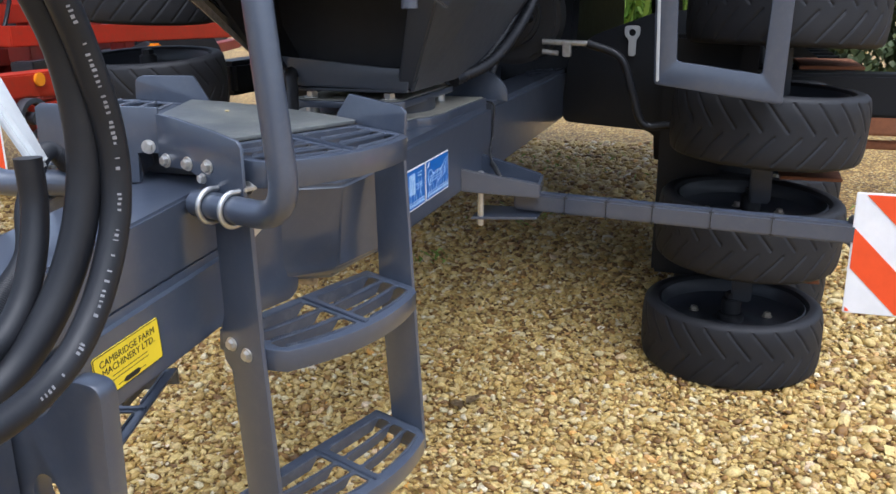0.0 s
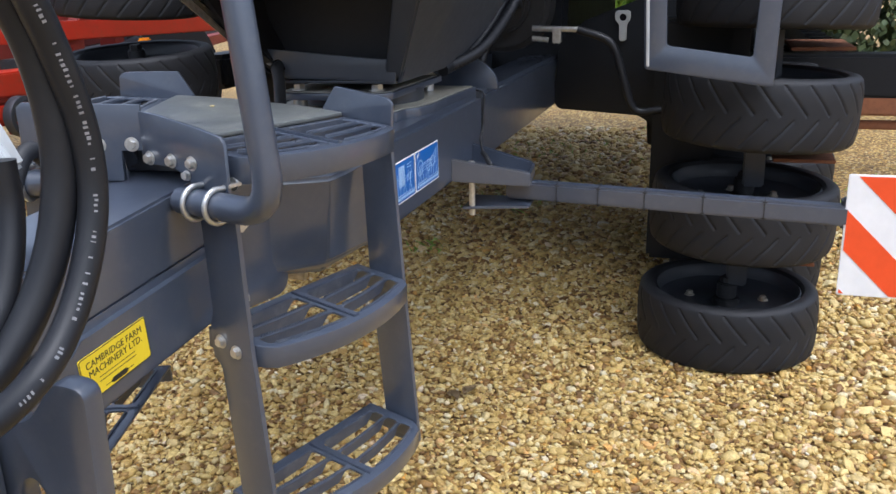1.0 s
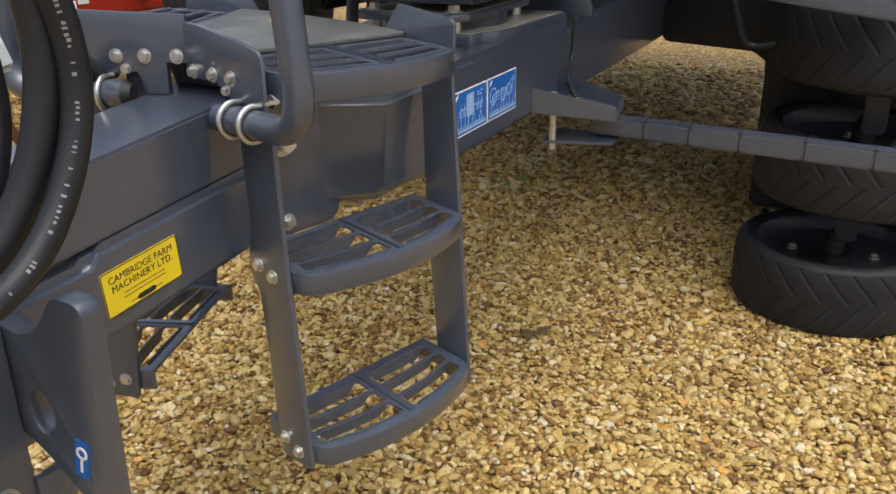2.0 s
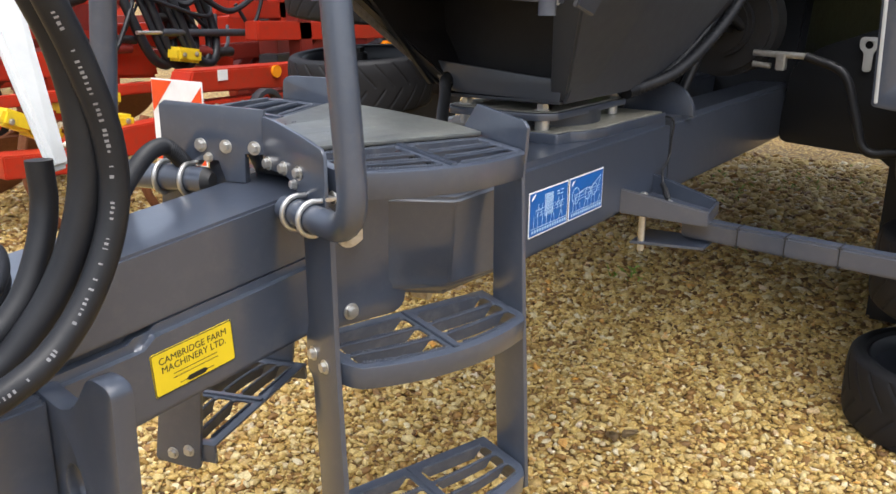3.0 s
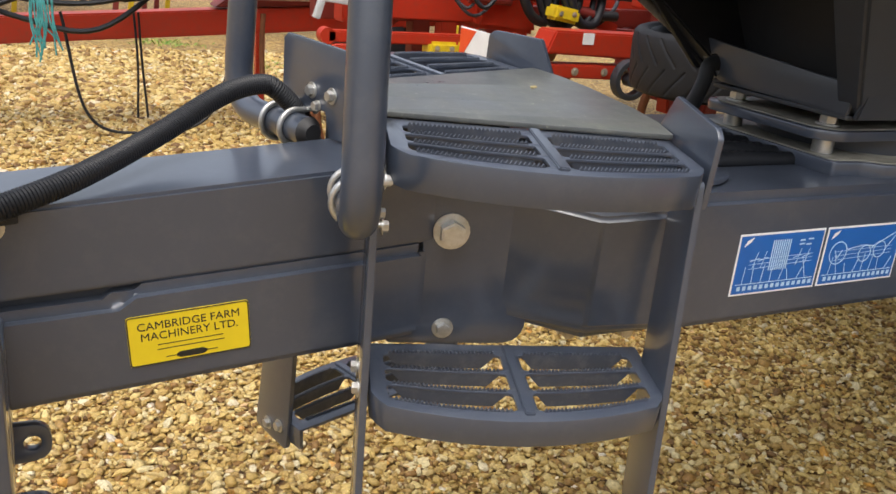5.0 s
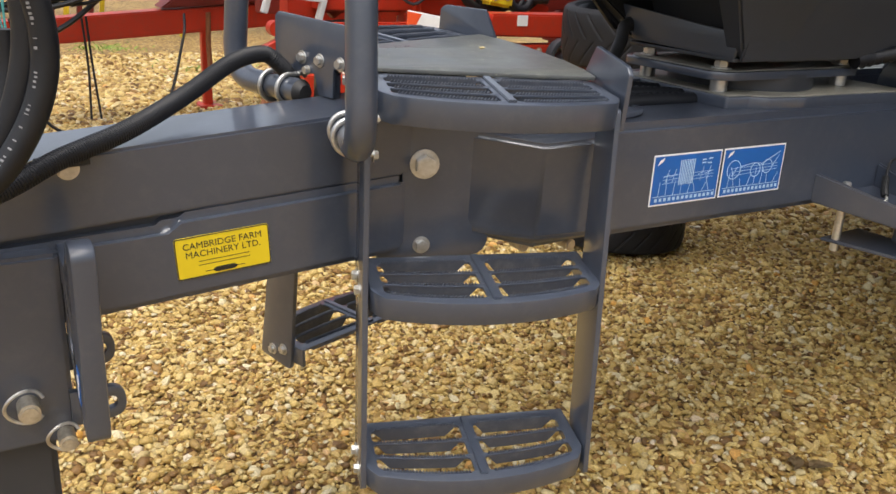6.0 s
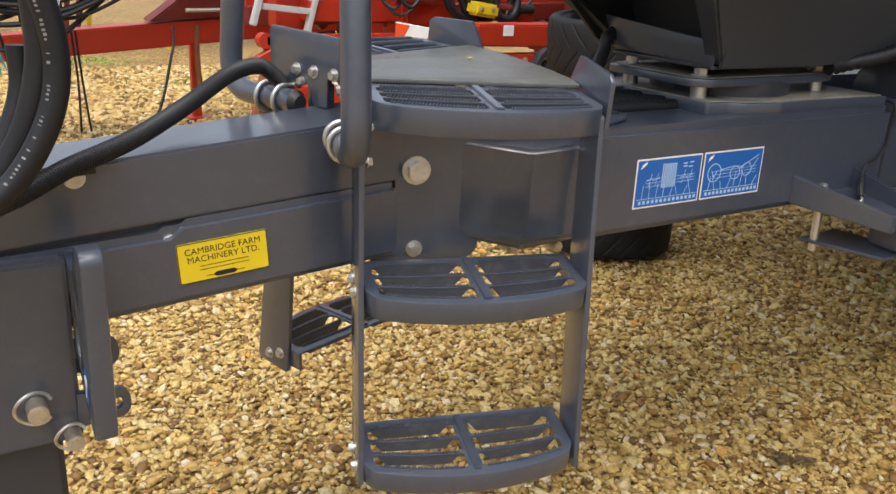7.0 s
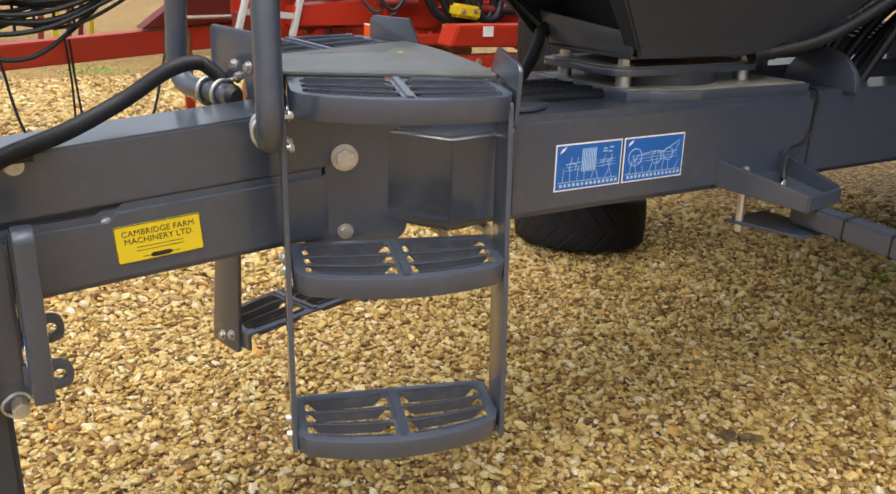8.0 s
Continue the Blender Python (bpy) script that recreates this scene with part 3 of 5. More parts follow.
for foot, flip in ((0.0, None), (0.009, FAR_LADDER)):
    ladder = part("ladder", sheet([round2d([(0.008, 0.872), (0.075, 0.872), (0.08, 0.66), (0.1 + foot, 0.36), (0.035 - foot, 0.36), (0.018, 0.62), (0.004, 0.63), (0.004, 0.68), (0.012, 0.70)], 0.008)], 0.008, 0.001,
                                  NEAR @ ACROSS), GREY, drill, "boarding ladder of folded grey sheet steel", flip=flip)
    part("rail", sheet([round2d([(0.012, 0.9), (0.072, 0.9), (0.085, 0.66), (0.104, 0.355), (0.038, 0.355), (0.016, 0.66)], 0.006)], 0.008, 0.001,
                       NEAR @ Matrix.Translation((0.335, 0, 0)) @ ACROSS), GREY, ladder, flip=flip)
    for u, v, z, slope in ((0.008, -0.016, 0.669, -0.1), (0.003, 0.0, 0.408, -0.1)):
        m = NEAR @ Matrix.Translation((u, v, z)) @ Matrix.Rotation(slope, 4, "X")
        step(m if flip is None else flip @ m, 0.032)
    m = NEAR @ Matrix.Translation((0.013, -0.03, 0.934))
    step(LEAN @ m if flip is None else LEAN @ MIRROR @ m, 0.036)
    for vv, zz in ((0.022, 0.658), (0.052, 0.648), (0.045, 0.392), (0.075, 0.380)):
        part("bolt", hex_bolt(nf(-0.004, vv, zz), nf(-1, 0, 0) - nf(0, 0, 0), 0.0072, 0.006), ZINC, ladder, "zinc hexagon bolt", flip=flip)
    cut = -0.053 if flip is None else -0.036
    part("end_lug", sheet([round2d([(cut - 0.036, 0.92), (cut - 0.03, 0.935), (cut, 0.980), (0.056, 0.974), (0.0655, 0.966), (0.0655, 0.89), (0.0, 0.89)], [0, 0, 0.003, 0.006, 0.003, 0, 0])], 0.007, 0.001,
                          NEAR @ Matrix.Translation((0.349, 0, 0)) @ ACROSS), GREY, ladder, flip=LEAN if flip is None else LEAN @ MIRROR)

# front plate: two wings that meet at a fold
NEAR_WING = [(-0.0945, 0.972), (-0.06, 0.970), (0.02, 0.958), (0.066, 0.948), (0.072, 0.940), (0.072, 0.862), (0.012, 0.868), (-0.004, 0.89), (-0.03, 0.902), (-0.0945, 0.902)]
FAR_WING = [(-0.0945, 0.963), (0.065, 0.970), (0.073, 0.964), (0.073, 0.885), (-0.02, 0.89), (-0.03, 0.86), (-0.06, 0.86), (-0.062, 0.902), (-0.0945, 0.902)]
for wing, flip in ((NEAR_WING, None), (FAR_WING, FAR)):
    w = part("front_plate", sheet([wing], 0.006, 0.001, NEAR @ Matrix.Translation((-0.004, 0, 0)) @ ACROSS), GREY, drill, flip=flip)
    for vv in (-0.0785, -0.033, 0.008):
        part("bolt", hex_bolt(nf(-0.007, vv, 0.91), nf(-1, 0, 0) - nf(0, 0, 0), 0.0069, 0.0065), ZINC, w, "zinc hexagon bolt", flip=flip)
    part("bolt", hex_bolt(nf(-0.007, -0.004, 0.893), nf(-1, 0, 0) - nf(0, 0, 0), 0.006, 0.006, 1.2), ZINC, w, flip=flip)

outline = [(p.x, p.y) for p in (nf(0.0, -0.0945, 0), nf(0.0, -0.034, 0), nf(0.343, -0.034, 0))]
outline += [(0.249, -0.02), (0.257, 0.04)]
outline = outline + [(x, 2 * CY - y) for x, y in outline[::-1]]
part("platform", sheet([round2d(outline, 0.004)], 0.006, 0.001, LEAN @ Matrix.Translation((0, 0, 0.937))), GREY_TOP, drill, "dusty grey footplate")

part("wing_web", box(-0.092, -0.078, 0.125, 0.2, 0.835, 0.915, 0.003), GREY, drill)
part("plate_stiffener", box(-0.05, 0.08, 0.035, 2 * CY - 0.035, 0.882, 0.925, 0.004), DARK, drill)

# handrails in their clamps
for flip in (None, FAR):
    path = rounded([nf(-0.02, -0.005, 0.862), nf(-0.02, 0.167, 0.862), (-0.164, -0.123, 1.15), (-0.12, -0.02, 1.9), (0.52, -0.06, 1.95)], 0.06, 10)
    rail = part("handrail", pipe(path, 0.0185, 24), GREY, drill, "bent grey tubular handrail", flip=flip)
    part("end_cap", rod(nf(-0.02, -0.005, 0.862), nf(-0.02, -0.016, 0.862), 0.0185, 20, 0.011), BLACK, rail, "black plastic end cap", flip=flip)
    tube = part("hopper_tube", pipe([(0.291, -0.146, 1.106), (0.291, -0.146, 1.109), (0.30, -0.16, 1.8)], 0.0138, 20), GREY, drill, "grey tube hanging from the hopper", flip=flip)
    part("collar", rod((0.291, -0.146, 1.142), (0.291, -0.146, 1.147), 0.024, 24, b=0.002), ZINC, tube, "galvanised collar", flip=flip)
    for vv in (0.024, 0.066):
        loop = [nf(-0.02 - 0.0225 * math.cos(a), vv, 0.862 + 0.0225 * math.sin(a)) for a in [-1.9 + i * 0.2 for i in range(20)]]
        loop = [nf(0.012, vv, 0.8395), *loop, nf(0.012, vv, 0.8845)]
        k = part("clamp", pipe(rounded(loop, 0.002, 1), 0.0038, 10), ZINC, rail, "galvanised round clamp", flip=flip)
        part("saddle", box(-0.006, 0.016, vv - 0.009, vv + 0.009, 0.883, 0.888, 0.001, NEAR), ZINC, k, flip=flip)
        part("nut", hex_bolt(nf(0.008, vv, 0.8385), nf(1, 0, 0) - nf(0, 0, 0), 0.0062, 0.006), ZINC, k, flip=flip)
        part("nut", hex_bolt(nf(0.008, vv, 0.8855), nf(1, 0, 0) - nf(0, 0, 0), 0.0062, 0.006), ZINC, k, flip=flip)

# dealer's sticker on the tongue
tilt = math.atan2(0.034, 0.49)
TONGUE = Matrix.Translation((-0.29, 0.0112, 0.706)) @ Matrix.Rotation(-tilt, 4, "Y") @ Matrix(((1, 0, 0, 0), (0, 0, -1, 0), (0, 1, 0, 0), (0, 0, 0, 1)))
sticker = part("sticker", prism(round2d([(-0.0615, -0.028), (0.0615, -0.028), (0.0615, 0.028), (-0.0615, 0.028)], 0.004, 5), -0.0006, 0.0006, 0, TONGUE), YELLOW, drill, "yellow dealer's sticker with black lettering")
part("border", sheet([round2d([(-0.0612, -0.0277), (0.0612, -0.0277), (0.0612, 0.0277), (-0.0612, 0.0277)], 0.004, 5), round2d([(-0.0602, -0.0267), (0.0602, -0.0267), (0.0602, 0.0267), (-0.0602, 0.0267)], 0.0035, 5)], 0.0006, 0.0001, TONGUE @ Matrix.Translation((0, 0, 0.0007))), INK, sticker)
part("lettering", text_mesh("CAMBRIDGE FARM", 0.0124, 0.0002, TONGUE @ Matrix.Translation((0, 0.0152, 0.0009))), INK, sticker)
part("lettering", text_mesh("MACHINERY LTD.", 0.0124, 0.0002, TONGUE @ Matrix.Translation((0, 0.0035, 0.0009))), INK, sticker)
small = bmesh.new()
for x0, x1, y in ((-0.033, 0.033, -0.0065), (-0.034, 0.034, -0.0118)):
    add(small, box(x0, x1, y - 0.0004, y + 0.0004, 0.0006, 0.001, 0, TONGUE))
part("small_print", small, INK, sticker)
part("emblem", add(prism(round2d([(-0.017, -0.0215), (-0.012, -0.018), (0.012, -0.018), (0.017, -0.0215), (0.012, -0.025), (-0.012, -0.025)], 0.002), 0.0006, 0.001, 0, TONGUE),
                   box(-0.026, 0.026, -0.0219, -0.0211, 0.0006, 0.001, 0, TONGUE)), INK, sticker)

# two blue instruction stickers on the side beam
for x0, kind in ((0.336, 0), (0.486, 1)):
    face = Matrix.Translation((x0 + 0.072, -0.1006, 0.771)) @ Matrix(((1, 0, 0, 0), (0, 0, -1, 0), (0, 1, 0, 0), (0, 0, 0, 1)))
    s = part("sticker", box(-0.0725, 0.0725, -0.0405, 0.0405, -0.0003, 0.0006, 0.0002, face), WHITE, drill, "blue and white pictogram sticker")
    part("field", box(-0.070, 0.070, -0.038, 0.038, 0.0004, 0.0009, 0, face), BLUE, s)
    g = bmesh.new()
    rng = random.Random(11 + kind)
    add(g, box(-0.066, 0.066, -0.0262, -0.0252, 0.0008, 0.0012, 0, face))
    for i in range(14):
        x = -0.062 + i * 0.0094
        add(g, box(x, x + 0.0055, -0.034, -0.0285, 0.0008, 0.0012, 0, face))
    def stroke(x0_, y0_, x1_, y1_, w=0.00045):
        d = math.hypot(x1_ - x0_, y1_ - y0_)
        add(g, box(0, d, -w, w, 0.0008, 0.0012, 0, face @ Matrix.Translation((x0_, y0_, 0)) @ Matrix.Rotation(math.atan2(y1_ - y0_, x1_ - x0_), 4, "Z")))

    for i in range(8):
        x = -0.056 + i * 0.0155
        top = -0.012 + rng.uniform(0, 0.022)
        stroke(x, -0.0255, x + rng.uniform(-0.012, 0.012), top)
    for i in range(3):
        stroke(-0.05, -0.006 + 0.006 * i, 0.058, -0.002 + 0.005 * i, 0.0003)
    if kind == 0:
        for i in range(9):
            add(g, box(-0.016 + i * 0.0036, -0.0142 + i * 0.0036, -0.01, 0.03, 0.0008, 0.0012, 0, face))
        for x in (-0.044, -0.03, 0.03, 0.045):
            stroke(x, -0.006, x + 0.006, 0.016)
            stroke(x - 0.006, 0.004, x + 0.01, 0.008)
        for x, y in ((0.03, 0.026), (0.044, 0.027), (0.03, 0.021), (0.042, 0.02)):
            add(g, box(x, x + 0.009, y, y + 0.002, 0.0008, 0.0012, 0, face))
    else:
        for cx, cy, r in ((-0.045, 0.004, 0.016), (0.006, 0.0, 0.012), (0.034, 0.004, 0.012)):
            add(g, sheet([ring2d(cx, cy, r), ring2d(cx, cy, r - 0.0011)], 0.0006, 0.0001, face @ Matrix.Translation((0, 0, 0.001))))
        for x0_, y0_, x1_, y1_ in ((-0.03, 0.008, 0.0, 0.012), (0.018, 0.008, 0.062, 0.028), (0.046, 0.004, 0.06, 0.022), (-0.052, 0.008, -0.045, -0.004), (-0.045, -0.004, -0.038, 0.008), (0.0, 0.012, 0.02, 0.01)):
            stroke(x0_, y0_, x1_, y1_, 0.0006)
    part("diagram", g, PALE, s)
    part("arrow", prism([(-0.064, 0.024), (-0.06, 0.032), (-0.05, 0.036), (-0.054, 0.03)], 0.0008, 0.0012, 0, face), WHITE, s)

# ---- seed drill: turntable and hopper ----
TABLE = [(0.535, 0.03), (0.535, -0.045), (0.58, -0.05), (0.605, -0.07), (0.68, -0.083), (0.76, -0.08), (0.86, -0.084), (0.975, -0.09)]
TABLE = TABLE + [(x, 2 * CY - y) for x, y in TABLE[::-1]]
base_plate = part("turntable_base", sheet([round2d(TABLE, 0.006)], 0.02, 0.002, Matrix.Translation((0, 0, 0.872))), GREY, drill, "grey turntable plate under a film of old grease")
part("grease_film", sheet([round2d([(x + (0.004 if x < 0.7 else -0.004), y + (0.005 if y < CY else -0.005)) for x, y in TABLE], 0.008)], 0.002, 0.0004, Matrix.Translation((0, 0, 0.8828))), GREASE, base_plate, "pale dried grease with dark smears")
upper_plate = part("turntable_plate", sheet([round2d([(0.52, -0.01), (0.545, -0.035), (0.875, -0.035), (0.90, -0.01), (0.90, 2 * CY + 0.01), (0.875, 2 * CY + 0.035), (0.545, 2 * CY + 0.035), (0.52, 2 * CY + 0.01)], 0.012)], 0.014, 0.002,
                              Matrix.Translation((0, 0, 0.913))), GREY, drill)
part("grease_film", sheet([round2d([(0.53, 0.0), (0.55, -0.028), (0.87, -0.028), (0.89, 0.0), (0.89, 2 * CY), (0.87, 2 * CY + 0.028), (0.55, 2 * CY + 0.028), (0.53, 2 * CY)], 0.012)], 0.002, 0.0004, Matrix.Translation((0, 0, 0.9208))), GREASE, upper_plate)
part("turntable_bearing", rod((0.71, CY, 0.87), (0.71, CY, 0.912), 0.13, 40), DARK, drill)
for x, y in ((0.563, 0.003), (0.875, 0.0), (0.563, 2 * CY - 0.003), (0.875, 2 * CY), (0.71, -0.015)):
    if x != 0.71:
        part("spacer", rod((x, y, 0.84), (x, y, 0.907), 0.0145, 18), ZINC, drill, "zinc spacer sleeve")
        part("bolt", hex_bolt((x, y, 0.9215), (0, 0, 1), 0.0125, 0.011, 1.35), ZINC, drill, "zinc hexagon bolt")
    else:
        part("bolt", hex_bolt((x, y, 0.906), (0, 0, -1), 0.006, 0.006), ZINC, drill)
for flip in (None, FAR):
    part("stop_lug", sheet([[(-0.115, 0.862), *[(-0.028 - 0.087 * math.cos(a), 0.866 + 0.075 * math.sin(a)) for a in [i * math.pi / 14 for i in range(15)]], (0.059, 0.862)]], 0.016, 0.002,
                           Matrix(((0, 0, 1, 1.095), (1, 0, 0, 0), (0, 1, 0, 0), (0, 0, 0, 1)))), GREY, drill, flip=flip)

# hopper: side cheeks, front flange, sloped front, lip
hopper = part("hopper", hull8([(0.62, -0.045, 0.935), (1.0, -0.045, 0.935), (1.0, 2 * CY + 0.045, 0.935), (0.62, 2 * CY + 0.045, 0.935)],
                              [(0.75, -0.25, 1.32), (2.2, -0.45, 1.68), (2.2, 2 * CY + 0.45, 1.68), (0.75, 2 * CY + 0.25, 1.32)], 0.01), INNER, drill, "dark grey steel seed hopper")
# unseen upper hopper as a plain box, sized to shade the gravel below
part("hopper_shade_box", box(1.55, 5.5, -1.0, 2 * CY + 1.0, 1.66, 2.6, 0.05), DARK, hopper)
part("front_flange", sheet([round2d([(-0.05, 0.945), (-0.055, 0.985), (0.0, 0.988), (0.275, 1.012), (0.19, 0.95)], [0.004, 0.02, 0.0, 0.004, 0.01]),
                            [(0.205 + 0.016 * math.cos(a), 0.968 + 0.02 * math.sin(a)) for a in [i * 0.4 for i in range(16)]]], 0.006, 0.001,
                           Matrix(((0, 0, 1, 0.53), (1, 0, 0, 0), (0, 1, 0, 0), (0, 0, 0, 1)))), HOPPER, hopper)
part("hopper_floor", sheet([round2d([(0.53, -0.05), (0.64, -0.05), (0.64, 0.2), (0.53, 0.2)], 0.004)], 0.006, 0.001, Matrix.Translation((0, 0, 0.942))), DARK, hopper)
# far post and cheek take the near-black that stands in for shade
for flip in (None, FAR):
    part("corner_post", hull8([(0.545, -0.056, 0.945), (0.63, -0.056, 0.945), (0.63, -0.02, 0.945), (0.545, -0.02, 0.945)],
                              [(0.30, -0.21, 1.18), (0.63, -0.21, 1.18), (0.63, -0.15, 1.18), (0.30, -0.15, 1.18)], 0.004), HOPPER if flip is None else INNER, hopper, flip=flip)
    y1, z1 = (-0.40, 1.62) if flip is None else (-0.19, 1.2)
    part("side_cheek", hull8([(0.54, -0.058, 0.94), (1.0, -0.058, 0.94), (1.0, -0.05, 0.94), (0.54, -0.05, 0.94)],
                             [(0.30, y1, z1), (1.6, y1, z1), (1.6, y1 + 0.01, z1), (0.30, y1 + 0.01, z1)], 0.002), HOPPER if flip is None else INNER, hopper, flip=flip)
    part("front_edge", hull8([(0.515, 0.275 if flip is None else 0.275, 1.006), (0.53, 0.275, 1.006), (0.53, 0.262, 0.99), (0.515, 0.262, 0.99)],
                             [(0.262, 0.30, 1.16), (0.30, 0.30, 1.16), (0.30, 0.285, 1.15), (0.262, 0.285, 1.15)], 0.002), STEEL, hopper) if flip is None else None
part("front_lip", hull8([(0.315, -0.16, 1.122), (0.322, -0.16, 1.122), (0.262, 0.3, 1.157), (0.255, 0.3, 1.157)],
                        [(0.315, -0.162, 1.162), (0.322, -0.162, 1.162), (0.262, 0.3, 1.19), (0.255, 0.3, 1.19)], 0.002), GREY, hopper)
part("front_panel", hull8([(0.315, -0.162, 1.160), (0.40, -0.175, 1.162), (0.34, 0.3, 1.19), (0.255, 0.3, 1.188)],
                          [(0.315, -0.162, 1.164), (0.40, -0.175, 1.166), (0.34, 0.3, 1.194), (0.255, 0.3, 1.192)], 0.001), GREY, hopper)
part("front_wall", hull8([(0.39, -0.2, 1.16), (0.40, -0.2, 1.16), (0.345, 0.38, 1.19), (0.335, 0.38, 1.19)],
                         [(1.05, -0.30, 1.53), (1.06, -0.30, 1.53), (1.0, 0.48, 1.56), (0.99, 0.48, 1.56)], 0.002), GREY, hopper)
part("side_band", hull8([(0.315, -0.185, 1.12), (0.365, -0.19, 1.105), (0.365, -0.18, 1.105), (0.315, -0.175, 1.12)], [(0.28, -0.46, 1.7), (0.46, -0.46, 1.7), (0.46, -0.45, 1.7), (0.28, -0.45, 1.7)], 0.002), GREY, hopper)
# bright reflections along the lip, modelled as pale strips
for k in range(7):
    part("lip_glint", finish(hull8([(0.252, 0.26 - 0.06 * k, 1.1905 - 0.0034 * k), (0.266, 0.26 - 0.06 * k, 1.1905 - 0.0034 * k), (0.266, 0.23 - 0.06 * k, 1.189 - 0.0034 * k), (0.252, 0.23 - 0.06 * k, 1.189 - 0.0034 * k)], [(0.252, 0.26 - 0.06 * k, 1.196 - 0.0034 * k), (0.266, 0.26 - 0.06 * k, 1.196 - 0.0034 * k), (0.266, 0.23 - 0.06 * k, 1.1945 - 0.0034 * k), (0.252, 0.23 - 0.06 * k, 1.1945 - 0.0034 * k)], 0.001), Matrix.Translation((0.13 * (0.055 + 0.06 * k), 0, 0))), ALU, hopper, "pale strip painted as a reflection on the lip")
# near-black inner faces: the hopper's inner shade is put into their colour
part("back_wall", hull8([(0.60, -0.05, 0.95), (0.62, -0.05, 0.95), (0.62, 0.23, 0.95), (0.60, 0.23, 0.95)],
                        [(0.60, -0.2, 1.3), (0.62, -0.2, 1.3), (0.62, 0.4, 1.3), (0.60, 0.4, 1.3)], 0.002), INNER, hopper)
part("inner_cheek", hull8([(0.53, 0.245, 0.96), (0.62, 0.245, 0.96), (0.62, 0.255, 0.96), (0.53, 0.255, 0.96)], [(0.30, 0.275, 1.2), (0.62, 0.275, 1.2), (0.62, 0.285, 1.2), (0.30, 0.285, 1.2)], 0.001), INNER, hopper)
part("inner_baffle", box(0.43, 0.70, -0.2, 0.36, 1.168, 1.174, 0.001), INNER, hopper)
part("cable_lever", pipe(spline([(0.545, 0.205, 0.975), (0.515, 0.2, 0.97), (0.50, 0.19, 0.945), (0.47, 0.175, 0.91), (0.43, 0.15, 0.88)]), 0.012, 12), BLACK, hopper)

part("panel_crease", pipe(spline([(0.516, -0.131, 1.08), (0.497, -0.1385, 1.096), (0.494, -0.148, 1.115), (0.503, -0.165, 1.148), (0.541, -0.203, 1.224), (0.6, -0.252, 1.322)], 6), 0.0035, 8), BLACK, hopper)
part("lip_hole", rod((0.3065, -0.118, 1.148), (0.32, -0.118, 1.148), 0.0065, 16), BLACK, hopper)
for y, z in ((-0.15, 1.127), (-0.152, 1.158)):
    part("weld_spatter", box(0.3125, 0.318, y - 0.005, y + 0.003, z - 0.006, z + 0.007, 0.002), ALU, hopper, "chipped pale weld")

# hoses that run back under the hopper
for k in range(2):
    p = spline([(0.84 + 0.02 * k, -0.05, 0.935), (1.0, -0.08 - 0.03 * k, 0.97 + 0.01 * k), (1.2, -0.12 - 0.03 * k, 1.1), (1.34, -0.14 - 0.03 * k, 1.26), (1.4, -0.15, 1.5)], 10)
    part("hydraulic_hose", pipe(resample(p, 0.007), 0.0145, 12, 0.0026), HOSE, drill, "black spiral-wrapped hydraulic hose")
for k in range(5):
    p = spline([(0.28, 0.04 + 0.025 * k, 0.855), (0.4, 0.03 + 0.028 * k, 0.868 + 0.008 * (k % 2)), (0.6, 0.03 + 0.03 * k, 0.862), (0.95, 0.04 + 0.03 * k, 0.84)], 8)
    part("hydraulic_hose", pipe(resample(p, 0.007), 0.013, 12, 0.0012), HOSE, drill, "black ribbed hose between the beams")

# ---- seed drill: warning board arm ----
bracket = part("arm_bracket", hull8([(0.728, -0.098, 0.700), (0.905, -0.098, 0.704), (0.893, -0.252, 0.684), (0.79, -0.264, 0.681)],
                                    [(0.728, -0.098, 0.708), (0.905, -0.098, 0.712), (0.893, -0.252, 0.692), (0.79, -0.264, 0.689)], 0.002), GREY, drill)
part("flange", hull8([(0.724, -0.098, 0.698), (0.732, -0.098, 0.698), (0.794, -0.268, 0.679), (0.786, -0.268, 0.679)],
                     [(0.724, -0.098, 0.752), (0.732, -0.098, 0.752), (0.794, -0.268, 0.712), (0.786, -0.268, 0.712)], 0.003), GREY, bracket)
part("flange", hull8([(0.9, -0.098, 0.70), (0.908, -0.098, 0.70), (0.897, -0.252, 0.682), (0.889, -0.252, 0.682)],
                     [(0.9, -0.098, 0.756), (0.908, -0.098, 0.756), (0.897, -0.252, 0.716), (0.889, -0.252, 0.716)], 0.003), GREY, bracket)
part("flange", hull8([(0.787, -0.262, 0.681), (0.893, -0.25, 0.684), (0.894, -0.256, 0.684), (0.788, -0.268, 0.681)],
                     [(0.787, -0.262, 0.71), (0.893, -0.25, 0.714), (0.894, -0.256, 0.714), (0.788, -0.268, 0.71)], 0.002), GREY, bracket)
part("bolt", hex_bolt((0.80, -0.235, 0.69), (0, 0, 1), 0.009, 0.008), ZINC, bracket, "zinc hexagon bolt")
part("arm_pin", rod((0.768, -0.135, 0.612), (0.768, -0.135, 0.74), 0.0075, 14, b=0.002), ZINC, bracket, "zinc hinge pin")
part("clevis", hull8([(0.75, -0.115, 0.628), (0.86, -0.115, 0.632), (0.875, -0.262, 0.63), (0.795, -0.262, 0.626)],
                     [(0.75, -0.115, 0.634), (0.86, -0.115, 0.638), (0.875, -0.262, 0.636), (0.795, -0.262, 0.632)], 0.002), GREY, bracket)
part("lock_pin", pipe(spline([(0.885, -0.13, 0.735), (0.868, -0.142, 0.73), (0.857, -0.15, 0.722), (0.85, -0.158, 0.712)]), 0.0065, 8), BLACK, bracket)
